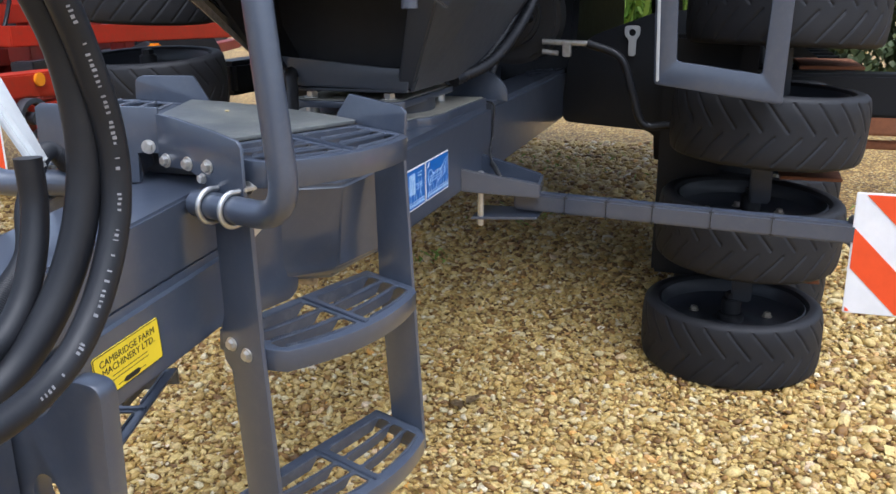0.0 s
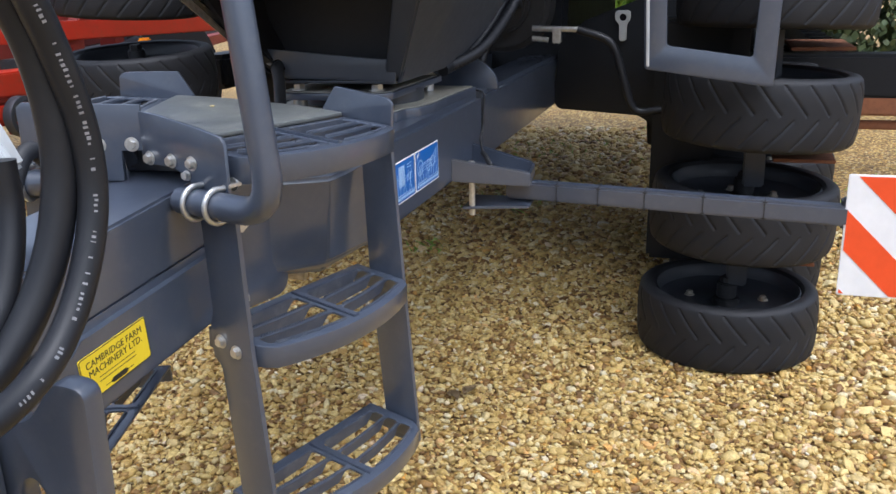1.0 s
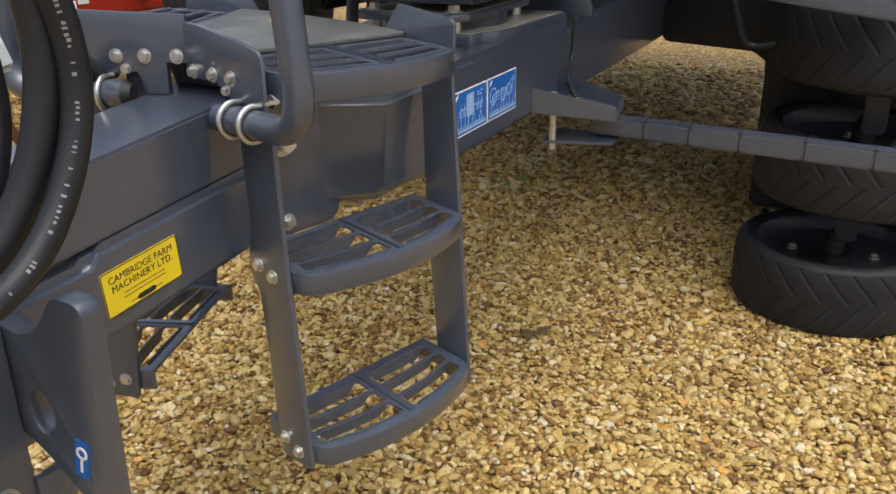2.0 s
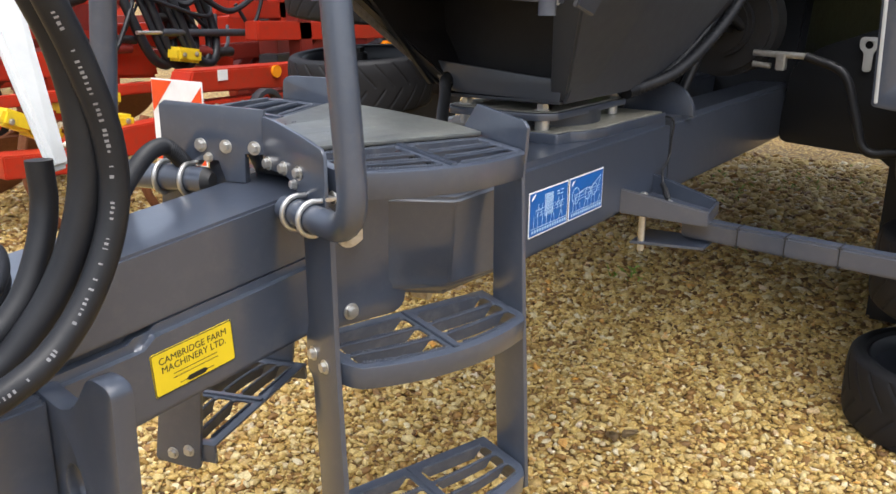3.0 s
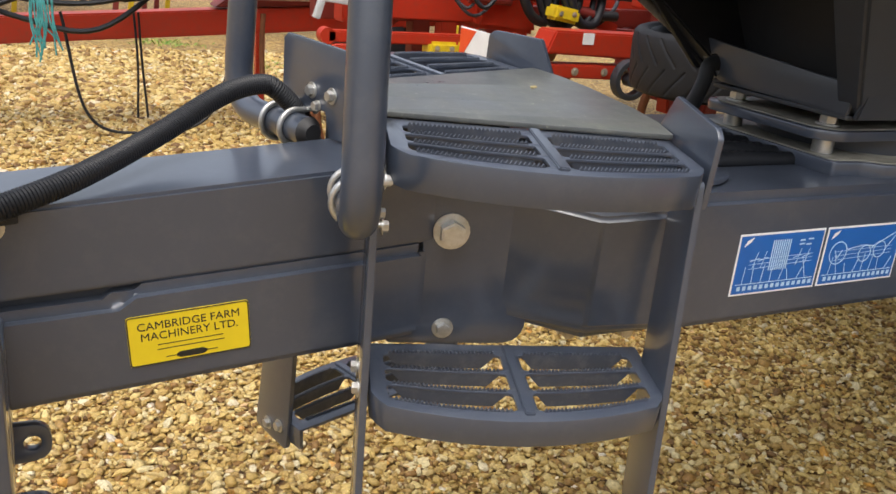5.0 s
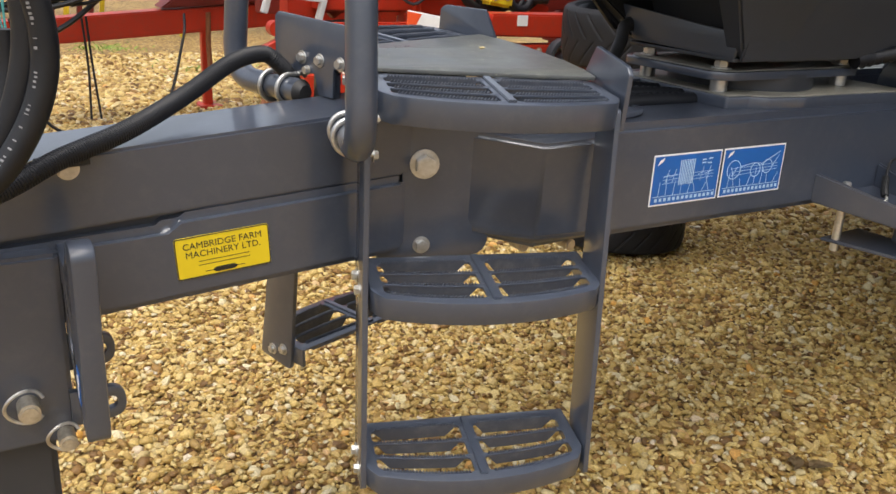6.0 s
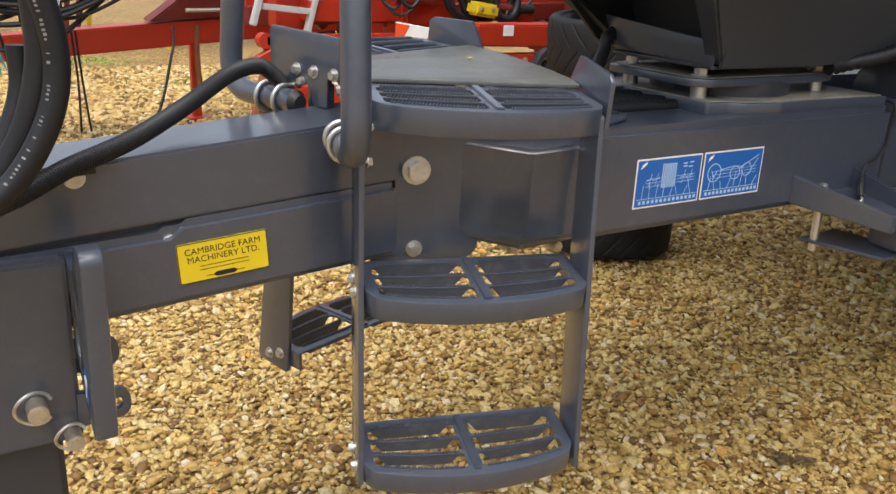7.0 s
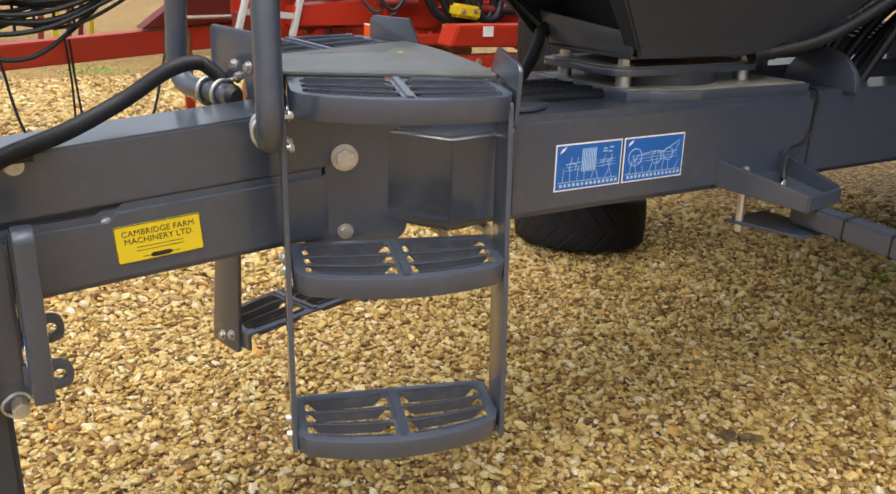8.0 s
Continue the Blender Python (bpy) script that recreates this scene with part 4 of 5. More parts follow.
part("lock_ring", pipe(spline([(0.852, -0.158, 0.714), (0.845, -0.166, 0.706), (0.833, -0.172, 0.703), (0.826, -0.174, 0.707), (0.835, -0.172, 0.713)], 6), 0.0024, 6), ZINC, bracket)
part("seam_cable", pipe(spline([(0.99, -0.06, 0.8705), (0.988, -0.1045, 0.866), (0.986, -0.1055, 0.82), (0.982, -0.1055, 0.785), (0.955, -0.108, 0.765), (0.91, -0.118, 0.76), (0.882, -0.132, 0.735)]), 0.0026, 8), BLACK, bracket)
arm_a, arm_b = Vector((0.847, -0.2, 0.661)), Vector((0.802, -0.935, 0.645))
part("arm", beam(arm_a, arm_b, 0.04, 0.042, 0.005), GREY, bracket)
for k in (0.16, 0.29, 0.43, 0.6, 0.77):
    p = arm_a.lerp(arm_b, k)
    q = arm_a.lerp(arm_b, k + 0.013)
    part("cable_tie", beam(p, q, 0.0445, 0.0465, 0.004), BLACK, bracket)


def warning_board(parent, x, y0, y1, z0, z1, rise, period, red, start):
    b = part("warning_board", box(x, x + 0.004, y0, y1, z0, z1, 0.0015), WHITE, parent, "red and white striped warning board")
    h, w = z1 - z0, y1 - y0
    bands = bmesh.new()
    for k in range(-3, 3):
        s0 = start + k * period
        poly = [(0, s0), (w, s0 - rise * w), (w, s0 - rise * w + red), (0, s0 + red)]
        clipped = clip_poly(poly, 0.004, w - 0.004, 0.004, h - 0.004)
        if len(clipped) > 2:
            add(bands, prism([(y0 + a, z0 + c) for a, c in clipped], x - 0.0012, x + 0.0005, 0, Matrix(((0, 0, 1, 0), (1, 0, 0, 0), (0, 1, 0, 0), (0, 0, 0, 1)))))
    part("stripes", bands, ORANGE, b)
    return b


def clip_poly(poly, x0, x1, y0, y1):
    for axis, lim, sign in ((0, x0, 1), (0, x1, -1), (1, y0, 1), (1, y1, -1)):
        out = []
        for i in range(len(poly)):
            a, c = poly[i - 1], poly[i]
            da, dc = (a[axis] - lim) * sign, (c[axis] - lim) * sign
            if (da >= 0) != (dc >= 0):
                s = da / (da - dc)
                out.append((a[0] + (c[0] - a[0]) * s, a[1] + (c[1] - a[1]) * s))
            if dc >= 0:
                out.append(c)
        poly = out
        if not poly:
            break
    return poly


warning_board(bracket, 0.785, -1.2, -0.925, 0.475, 0.735, -1.0, 0.1716, 0.0858, 0.0)
part("board_mount", box(0.79, 0.825, -0.965, -0.92, 0.615, 0.68, 0.004), DARK, bracket)
far_bracket = part("arm_bracket", beam((0.76, 0.3, 0.65), (0.70, 1.1, 0.65), 0.045, 0.05, 0.006), GREY, drill)
warning_board(far_bracket, 0.67, 1.135, 1.36, 0.66, 0.90, 1.0, 0.40, 0.265, 0.365)

# ---- seed drill: packer wheels folded on their sides ----
TR, TW = 0.272, 0.2


def tyre_mesh():
    """A tyre lying on its side: rounded shoulders, slanted grooves in two rows."""
    bm = bmesh.new()
    cols, rows = 600, 34
    pitch = 2 * math.pi * TR / 25
    prof = [(TR - 0.052, -TW / 2 + 0.012), (TR - 0.045, -TW / 2 + 0.003), (TR - 0.03, -TW / 2)]
    out = []
    for i in range(rows):
        z = -TW / 2 + 0.012 + (TW - 0.024) * i / (rows - 1)
        out.append((TR - 0.012 * (2 * z / TW) ** 4 - 0.001, z))
    prof += [(TR - 0.016, -TW / 2 + 0.004)] + out + [(TR - 0.016, TW / 2 - 0.004), (TR - 0.03, TW / 2), (TR - 0.045, TW / 2 - 0.003), (TR - 0.052, TW / 2 - 0.012), (TR - 0.055, 0.03), (TR - 0.055, -0.03)]
    grid = []
    for j in range(cols):
        a = 2 * math.pi * j / cols
        ringv = []
        for r, z in prof:
            if abs(z) < TW / 2 - 0.008 and r > TR - 0.02:
                zz = z + 0.006 if z > 0 else z - 0.006
                s = (a * TR + (0.85 * zz if z > 0 else -0.85 * zz + pitch * 0.5)) / pitch
                f = s - math.floor(s)
                if 0.006 < abs(z) < TW / 2 - 0.016:
                    r -= 0.0045 * max(0.0, 1 - abs(f - 0.5) / 0.075)
            ringv.append(bm.verts.new((r * math.cos(a), r * math.sin(a), z)))
        grid.append(ringv)
    n = len(prof)
    for j in range(cols):
        A, B = grid[j], grid[(j + 1) % cols]
        for i in range(n):
            bm.faces.new((A[i], B[i], B[(i + 1) % n], A[(i + 1) % n]))
    return bm


def lathe(prof, seg=48):
    bm = bmesh.new()
    grid = [[bm.verts.new((r * math.cos(2 * math.pi * j / seg), r * math.sin(2 * math.pi * j / seg), z)) for r, z in prof] for j in range(seg)]
    for j in range(seg):
        A, B = grid[j], grid[(j + 1) % seg]
        for i in range(len(prof) - 1):
            bm.faces.new((A[i], B[i], B[i + 1], A[i + 1]))
    return bm


def packer_wheel():
    w = part("wheel", lathe([(0.218, 0.085), (0.214, 0.09), (0.21, 0.084), (0.205, 0.05), (0.18, 0.028), (0.08, 0.02), (0.06, 0.03), (0.055, 0.03), (0.0005, 0.03), (0.0005, -0.02), (0.2, -0.02), (0.218, -0.085)]), DARK, drill, "black packer wheel lying on its side")
    part("tyre", tyre_mesh(), RUBBER, w, "black rubber tyre with slanted grooves", smooth=30)
    part("hub", add(add(rod((0, 0, -0.02), (0, 0, 0.05), 0.045, 24, 0.04, b=0.004), rod((0, 0, 0.05), (0, 0, 0.10), 0.03, 24, b=0.004)), rod((0, 0, 0.10), (0, 0, 0.118), 0.022, hexa=True, b=0.002)), BLACK, w)
    for i in range(6):
        a = i * math.pi / 3
        part("wheel_nut", hex_bolt((0.13 * math.cos(a), 0.13 * math.sin(a), 0.024), (0, 0, 1), 0.011, 0.012), STEEL, w)
    return w


wheel = packer_wheel()
NEAR_STACK = ((1.59, -0.724, 0.108), (1.60, -0.75, 0.442), (1.57, -0.775, 0.765), (1.6, -0.8, 1.08))
wheel.matrix_basis = pose(*NEAR_STACK[0])


def wheel_at(x, y, z, rx=0, ry=0, rz=0):
    """One more packer wheel, sharing the first one's meshes."""
    return copy_thing(wheel, pose(x, y, z, rx, ry, rz))


for i, p in enumerate(NEAR_STACK[1:]):
    wheel_at(*p, 2, -2, 40 * i + 15)
# extra stack hidden behind the near one, added for its shade
for i in range(4):
    wheel_at(2.2, -0.79 - 0.01 * i, 0.108 + 0.32 * i, 2, -2, 33 * i)
for i, p in enumerate(((1.7, 1.45, 0.105), (1.54, 1.27, 0.50), (1.6, 1.35, 0.83), (1.62, 1.37, 1.15))):
    wheel_at(*p, -3, 3, 70 * i)
for p in NEAR_STACK[1:]:
    part("scraper_plate", box(p[0] - 0.02, p[0] + 0.3, p[1] - 0.22, p[1] - 0.05, p[2] - 0.165, p[2] - 0.155, 0.002), RUST, drill, "orange rusted scraper plate")
    part("axle_arm", box(p[0] - 0.03, p[0] + 0.05, p[1] - 0.03, p[1] + 0.03, p[2] - 0.24, p[2] - 0.1, 0.006), DARK, drill)

part("rear_chassis", hull8([(2.05, -0.12, 0.80), (3.6, -0.12, 0.80), (3.6, 2 * CY + 0.3, 0.80), (2.05, 2 * CY + 0.3, 0.80)],
                           [(2.2, -0.12, 1.35), (3.6, -0.12, 1.35), (3.6, 2 * CY + 0.3, 1.35), (2.2, 2 * CY + 0.3, 1.35)], 0.02), BLACK_SHADED, drill)
# unseen wing beams, added to keep light off the ground at the rear
for y0 in (-0.95, 1.35):
    part("wing_shade_beam", beam((1.8, y0, 2.1), (3.6, y0, 2.1), 0.35, 0.2, 0.02), BLACK_SHADED, drill)
    part("wing_shade_beam", beam((2.05, y0, 0.8), (3.6, y0, 0.8), 0.14, 0.14, 0.02), BLACK_SHADED, drill)
# added low banks with arms that close off light under the rear
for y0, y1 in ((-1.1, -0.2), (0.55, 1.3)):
    bank = part("shade_bank", box(2.35, 4.5, y0, y1, 0.74, 0.86, 0.02), BLACK_SHADED, drill, "black bank added under the rear to shade the gravel")
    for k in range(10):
        part("shade_bank_arm", hull8([(2.4 + 0.22 * k, y0, 0.62), (2.5 + 0.22 * k, y0, 0.62), (2.5 + 0.22 * k, y1, 0.62), (2.4 + 0.22 * k, y1, 0.62)],
                                  [(2.38 + 0.22 * k, y0, 0.87), (2.46 + 0.22 * k, y0, 0.87), (2.46 + 0.22 * k, y1, 0.87), (2.38 + 0.22 * k, y1, 0.87)], 0.01), BLACK_SHADED, bank)
part("fan_housing", add(rod((1.62, 0.0, 1.06), (1.74, 0.0, 1.06), 0.15, 32, b=0.015), rod((1.58, 0.0, 1.06), (1.64, 0.0, 1.06), 0.09, 28, b=0.01)), BLACK, drill)
for k in range(7):
    rr = random.Random(70 + k)
    y0 = 0.0 + 0.03 * k
    part("hydraulic_hose", pipe(spline([(1.2, y0, 0.78), (1.4, y0 - 0.05, 1.0 + rr.uniform(0, 0.08)), (1.6, y0 - 0.06, 1.05), (1.8, y0, 0.98 + rr.uniform(0, 0.1)), (2.1, y0 + 0.05, 1.0)], 8), 0.013, 10), HOSE, drill)

# rear wing frame, seen edge on beside the wheels
part("wing_plate", sheet([round2d([(-0.095, 0.72), (-0.12, 0.92), (-0.2, 0.985), (-0.40, 1.06), (-0.75, 1.09), (-0.75, 0.60), (-0.46, 0.62), (-0.40, 0.665), (-0.32, 0.67), (-0.11, 0.685)], 0.02)], 0.03, 0.002,
                         Matrix(((0, 0, 1, 2.0), (1, 0, 0, 0), (0, 1, 0, 0), (0, 0, 0, 1)))), BLACK_SHADED, drill)
# unseen boxes in place of the folded wings, added to block skylight
for flip in (None, FAR):
    part("wing_shade_box", box(1.9, 5.6, -1.3, -0.2, 1.2, 1.6, 0.03), BLACK_SHADED, drill, flip=flip)
# hidden wheel and arm, added so the side beam mirrors something dark
carrier = part("unseen_wheel", rod((2.65, -0.80, 0.46), (2.65, -0.46, 0.46), 0.24, 32, b=0.01), DARK, drill, "unseen large black wheel added to darken the beam's reflection")
part("tyre", sheet([ring2d(2.65, 0.46, 0.452, 48), ring2d(2.65, 0.46, 0.245, 48)], 0.32, 0.04, Matrix(((1, 0, 0, 0), (0, 0, 1, -0.63), (0, 1, 0, 0), (0, 0, 0, 1)))), RUBBER, carrier)
part("wheel_arm", beam((2.65, -0.44, 0.46), (2.5, -0.40, 1.22), 0.08, 0.14), BLACK_SHADED, carrier)
part("wing_beam", beam((2.05, -0.2, 0.8), (2.05, -1.3, 0.8), 0.12, 0.14, 0.01), BLACK_SHADED, drill)
part("wing_arm", hull8([(1.8, -0.62, 0.2), (1.95, -0.62, 0.2), (1.95, -0.455, 0.2), (1.8, -0.455, 0.2)], [(1.8, -0.7, 1.0), (1.95, -0.7, 1.0), (1.95, -0.46, 1.0), (1.8, -0.46, 1.0)], 0.012), BLACK_SHADED, drill)
part("ring_plate", sheet([round2d([(-0.36, 0.99), (-0.36, 1.02), (-0.31, 1.02), (-0.31, 0.99), (-0.325, 0.975), (-0.325, 0.92), (-0.348, 0.92), (-0.348, 0.975)], 0.012), ring2d(-0.335, 0.998, 0.013)], 0.012, 0.001,
                         Matrix(((0, 0, 1, 1.97), (1, 0, 0, 0), (0, 1, 0, 0), (0, 0, 0, 1)))), ALU, drill, "pale grey hooked steel eye")
hang = part("hanging_frame", sheet([round2d([(-0.46, 1.3), (-0.475, 0.9), (-0.79, 0.855), (-0.80, 1.3)], 0.008),
                                    round2d([(-0.515, 1.28), (-0.525, 0.955), (-0.74, 0.925), (-0.755, 1.28)], 0.012)], 0.03, 0.002,
                                   Matrix(((0, 0, 1, 1.25), (1, 0, 0, 0), (0, 1, 0, 0), (0, 0, 0, 1)))), GREY, drill, "grey flat-bar frame with worn edges")
part("worn_edge", beam((1.233, -0.468, 1.3), (1.233, -0.482, 0.905), 0.005, 0.008, 0.002, up=(0, 1, 0)), ALU, hang, "edge with chipped white paint")
part("valve", add(rod((1.6, -0.10, 0.985), (1.6, -0.24, 0.98), 0.009, 14), add(box(1.585, 1.615, -0.19, -0.165, 0.94, 0.985, 0.003), rod((1.6, -0.10, 0.955), (1.6, -0.15, 0.95), 0.008, 12))), ZINC, drill, "zinc shut-off valve")
part("hydraulic_hose", pipe(spline([(1.6, -0.24, 0.98), (1.6, -0.34, 0.94), (1.6, -0.38, 0.84), (1.6, -0.42, 0.74), (1.6, -0.5, 0.74)], 8), 0.0125, 12), HOSE, drill)

# ---- seed drill: hoses at the hitch ----
for pts, r in (
    ([(-0.60, -0.165, 1.26), (-0.556, -0.17, 1.18), (-0.53, -0.17, 1.126), (-0.512, -0.17, 1.082), (-0.496, -0.17, 1.026), (-0.495, -0.17, 0.973), (-0.512, -0.17, 0.922), (-0.546, -0.17, 0.873), (-0.591, -0.17, 0.842), (-0.66, -0.168, 0.828), (-0.76, -0.15, 0.83)], 0.0125),
    ([(-0.60, -0.13, 1.26), (-0.55, -0.138, 1.18), (-0.524, -0.143, 1.126), (-0.511, -0.147, 1.086), (-0.504, -0.149, 1.036), (-0.506, -0.148, 0.983), (-0.524, -0.143, 0.923), (-0.557, -0.133, 0.868), (-0.6, -0.12, 0.829), (-0.68, -0.11, 0.80), (-0.78, -0.1, 0.80)], 0.0145),
    ([(-0.52, -0.105, 1.0), (-0.521, -0.106, 0.96), (-0.535, -0.11, 0.92), (-0.56, -0.112, 0.88), (-0.6, -0.11, 0.855), (-0.7, -0.1, 0.84)], 0.0115),
):
    curve = spline(pts, 12)
    hose = part("hydraulic_hose", pipe(curve, r, 18), HOSE, drill, "thick black hydraulic hose with worn white print")
    if r < 0.013 and len(pts) > 8:
        print_marks = bmesh.new()
        rng = random.Random(3)
        for i, p in enumerate(resample(curve, 0.0045)):
            if rng.random() < 0.55 and -0.62 < p.x < -0.48:
                nxt = min(curve, key=lambda q: (q - p).length)
                k = curve.index(nxt)
                d = (curve[min(k + 1, len(curve) - 1)] - curve[max(k - 1, 0)]).normalized()
                out = Vector((-0.62, -0.75, 0.12))
                out = (out - d * out.dot(d)).normalized()
                w = d.cross(out)
                m = Matrix((w, d, out)).transposed().to_4x4()
                m.translation = p + out * r
                add(print_marks, box(-0.0022 + 0.0012 * rng.random(), 0.0022 - 0.0012 * rng.random(), -0.0013 * rng.random() - 0.0004, 0.0012 * rng.random() + 0.0002, -0.001, 0.0002, 0, m))
        tagged(part("print", print_marks, PRINT, hose), kind="stuff")
part("flexible_hose", pipe(resample(spline([(-0.76, -0.06, 0.80), (-0.62, -0.05, 0.805), (-0.54, -0.03, 0.822), (-0.474, 0.0, 0.846), (-0.393, 0.04, 0.866), (-0.304, 0.12, 0.89), (-0.226, 0.17, 0.924), (-0.174, 0.2, 0.932), (-0.15, 0.205, 0.922), (-0.12, 0.21, 0.89), (-0.1, 0.21, 0.85)], 14), 0.0017), 0.0124, 16, 0.0011), HOSE, drill, "black corrugated flexible hose")
for dy, dz, r in ((0.0, 0.0, 0.0085), (0.012, 0.017, 0.0075), (-0.012, 0.022, 0.0075)):
    part("hydraulic_hose", pipe(spline([(-0.8, -0.10 + dy, 0.865 + dz), (-0.68, -0.075 + dy, 0.842 + dz), (-0.6, -0.05 + dy, 0.838 + dz), (-0.53, -0.01 + dy, 0.85 + dz), (-0.50, 0.03, 0.87 + dz), (-0.52, 0.07, 0.872 + dz), (-0.6, 0.1, 0.86)], 8), r, 12), HOSE, drill, "thin black hydraulic hose")
part("hose_bracket", prism([(-0.485, 0.0), (-0.44, 0.012), (-0.452, 0.03), (-0.5, 0.03)], 0.834, 0.842, 0.001), BLACK, drill)
part("hand_lever", hull8([(-0.508, -0.108, 0.99), (-0.486, -0.098, 0.99), (-0.49, -0.09, 0.984), (-0.512, -0.10, 0.984)],
                         [(-0.465, 0.10, 1.22), (-0.405, 0.115, 1.22), (-0.408, 0.125, 1.21), (-0.468, 0.11, 1.21)], 0.004), ALU, drill, "pale cast hand lever")
for x in (-0.465, -0.50):
    part("bolt", hex_bolt((x, 0.02, 0.829), (0, -1, 0), 0.011, 0.006, 1.2), STEEL, drill)

# ---- red cultivator behind ----
red = thing("red_cultivator", "red cultivator with yellow shear blocks, parked behind the drill", "cultivator")
part("drawbar", beam((-2.2, 4.3, 0.36), (2.2, 4.3, 0.705), 0.16, 0.14, 0.008), RED, red)
part("gooseneck", hull8([(0.55, 4.2, 0.66), (1.5, 4.2, 0.72), (1.5, 4.4, 0.72), (0.55, 4.4, 0.66)], [(1.15, 4.2, 1.1), (1.5, 4.2, 1.3), (1.5, 4.4, 1.3), (1.15, 4.4, 1.1)], 0.01), RED_DARK, red)
part("grab_rod", pipe([(0.75, 4.15, 0.73), (1.45, 4.15, 0.745)], 0.012, 8), STEEL, red)
part("stand_leg", add(box(0.885, 0.94, 4.6, 4.66, 0.0, 0.62, 0.006), box(0.84, 0.99, 4.53, 4.73, 0.0, 0.02, 0.004)), RED, red)
part("jack", pipe(spline([(0.83, 4.22, 0.64), (0.825, 4.22, 0.45), (0.835, 4.22, 0.22)]), 0.016, 10), RUST, red)
part("implement_tyre", add(rod((1.5, 4.6, 0.42), (1.75, 4.6, 0.42), 0.42, 32, b=0.04), rod((1.45, 4.6, 0.42), (1.8, 4.6, 0.42), 0.15, 24)), RUBBER, red)
ladder2 = part("steps", beam((0.90, 3.0, 1.2), (0.765, 3.0, 0.745), 0.025, 0.05, 0.004, up=(0, 1, 0)), ALU, red, "bare aluminium access steps")
part("stringer", beam((1.16, 3.0, 1.15), (1.04, 3.0, 0.71), 0.025, 0.05, 0.004, up=(0, 1, 0)), ALU, ladder2)
for za in (1.07, 0.825):
    part("rung", beam((0.80 + (za - 0.825) * 0.29, 3.0, za + 0.01), (1.065 + (za - 0.825) * 0.26, 3.0, za - 0.015), 0.03, 0.03, 0.003), ALU, ladder2)
part("tower", box(0.93, 1.1, 3.12, 3.25, 0.72, 1.05, 0.006), RED, red)
part("tower", box(1.0, 1.18, 3.1, 3.3, 1.05, 1.6, 0.006), RED, red)
part("shelf_plate", box(0.98, 1.4, 3.0, 3.3, 1.045, 1.075, 0.004), RED, red)
part("upper_beam", beam((1.2, 3.3, 1.12), (2.6, 3.3, 1.15), 0.08, 0.07), RED, red)
part("upper_beam", beam((1.3, 3.0, 1.095), (2.2, 3.0, 1.12), 0.06, 0.03), RED, red)
part("post", beam((1.66, 3.0, 0.86), (1.6, 3.0, 1.35), 0.09, 0.08), RED, red)
part("post", beam((2.02, 3.0, 0.8), (1.98, 3.0, 1.5), 0.09, 0.1), RED, red)
part("frame_box", hull8([(1.05, 3.0, 0.76), (1.62, 3.0, 0.76), (1.62, 3.2, 0.76), (1.05, 3.2, 0.76)], [(1.05, 3.0, 0.86), (1.62, 3.0, 0.9), (1.62, 3.2, 0.9), (1.05, 3.2, 0.86)], 0.006), RED, red)
part("frame_box", hull8([(1.56, 2.95, 0.74), (1.9, 2.95, 0.72), (1.9, 3.2, 0.72), (1.56, 3.2, 0.74)], [(1.56, 2.95, 0.9), (1.86, 2.95, 0.92), (1.86, 3.2, 0.92), (1.56, 3.2, 0.9)], 0.02), RED, red)
part("frame_brace", beam((1.25, 3.1, 0.98), (1.75, 3.05, 0.9), 0.08, 0.07), RED, red)
part("frame_brace", beam((1.75, 3.1, 0.96), (2.4, 3.0, 0.76), 0.08, 0.06), RED, red)
part("tine_beam", add(beam((0.75, 2.8, 0.695), (1.9, 2.8, 0.70), 0.06, 0.05), rod((0.75, 2.83, 0.695), (0.75, 2.77, 0.695), 0.035, 16)), RED, red)
part("side_plate", prism([(0.64, 0.60), (0.78, 0.665), (1.0, 0.66), (0.9, 0.55), (0.77, 0.52)], 2.75, 2.8, 0.003, Matrix(((1, 0, 0, 0), (0, 0, 1, 0), (0, 1, 0, 0), (0, 0, 0, 1)))), RED, red)
part("clamp_box", hull8([(0.72, 2.35, 0.46), (1.02, 2.35, 0.44), (1.02, 2.5, 0.44), (0.72, 2.5, 0.46)], [(0.72, 2.35, 0.55), (1.02, 2.35, 0.53), (1.02, 2.5, 0.53), (0.72, 2.5, 0.55)], 0.006), RED, red)
part("clamp_box", hull8([(1.0, 2.4, 0.47), (1.5, 2.4, 0.46), (1.5, 2.5, 0.46), (1.0, 2.5, 0.47)], [(1.0, 2.4, 0.57), (1.5, 2.4, 0.6), (1.5, 2.5, 0.6), (1.0, 2.5, 0.57)], 0.006), RED, red)
for x, z_, a in ((0.865, 0.655, 24), (0.965, 0.60, 26), (1.07, 0.505, 14), (1.3, 0.655, 0), (1.45, 0.67, 0), (1.3, 0.60, 4), (1.62, 0.57, 0), (1.94, 0.84, 8)):
    blk = part("shear_block", box(-0.075, 0.075, -0.05, 0.05, -0.035, 0.035, 0.014, Matrix.Translation((x, 2.5 + 0.3 * (z_ > 0.64 and x > 1.0), z_)) @ Matrix.Rotation(radians(a), 4, "Y")), YELLOW_PAINT, red, "yellow cast shear block")
    for sx in (-0.04, 0.035):
        part("bolt_head", hex_bolt((x + sx, 2.448 + 0.3 * (z_ > 0.64 and x > 1.0), z_ + 0.005), (0, -1, 0), 0.009, 0.006), STEEL, blk)
part("tie_rod", pipe([(1.0, 2.42, 0.63), (1.42, 2.46, 0.53)], 0.014, 10), STEEL, red)
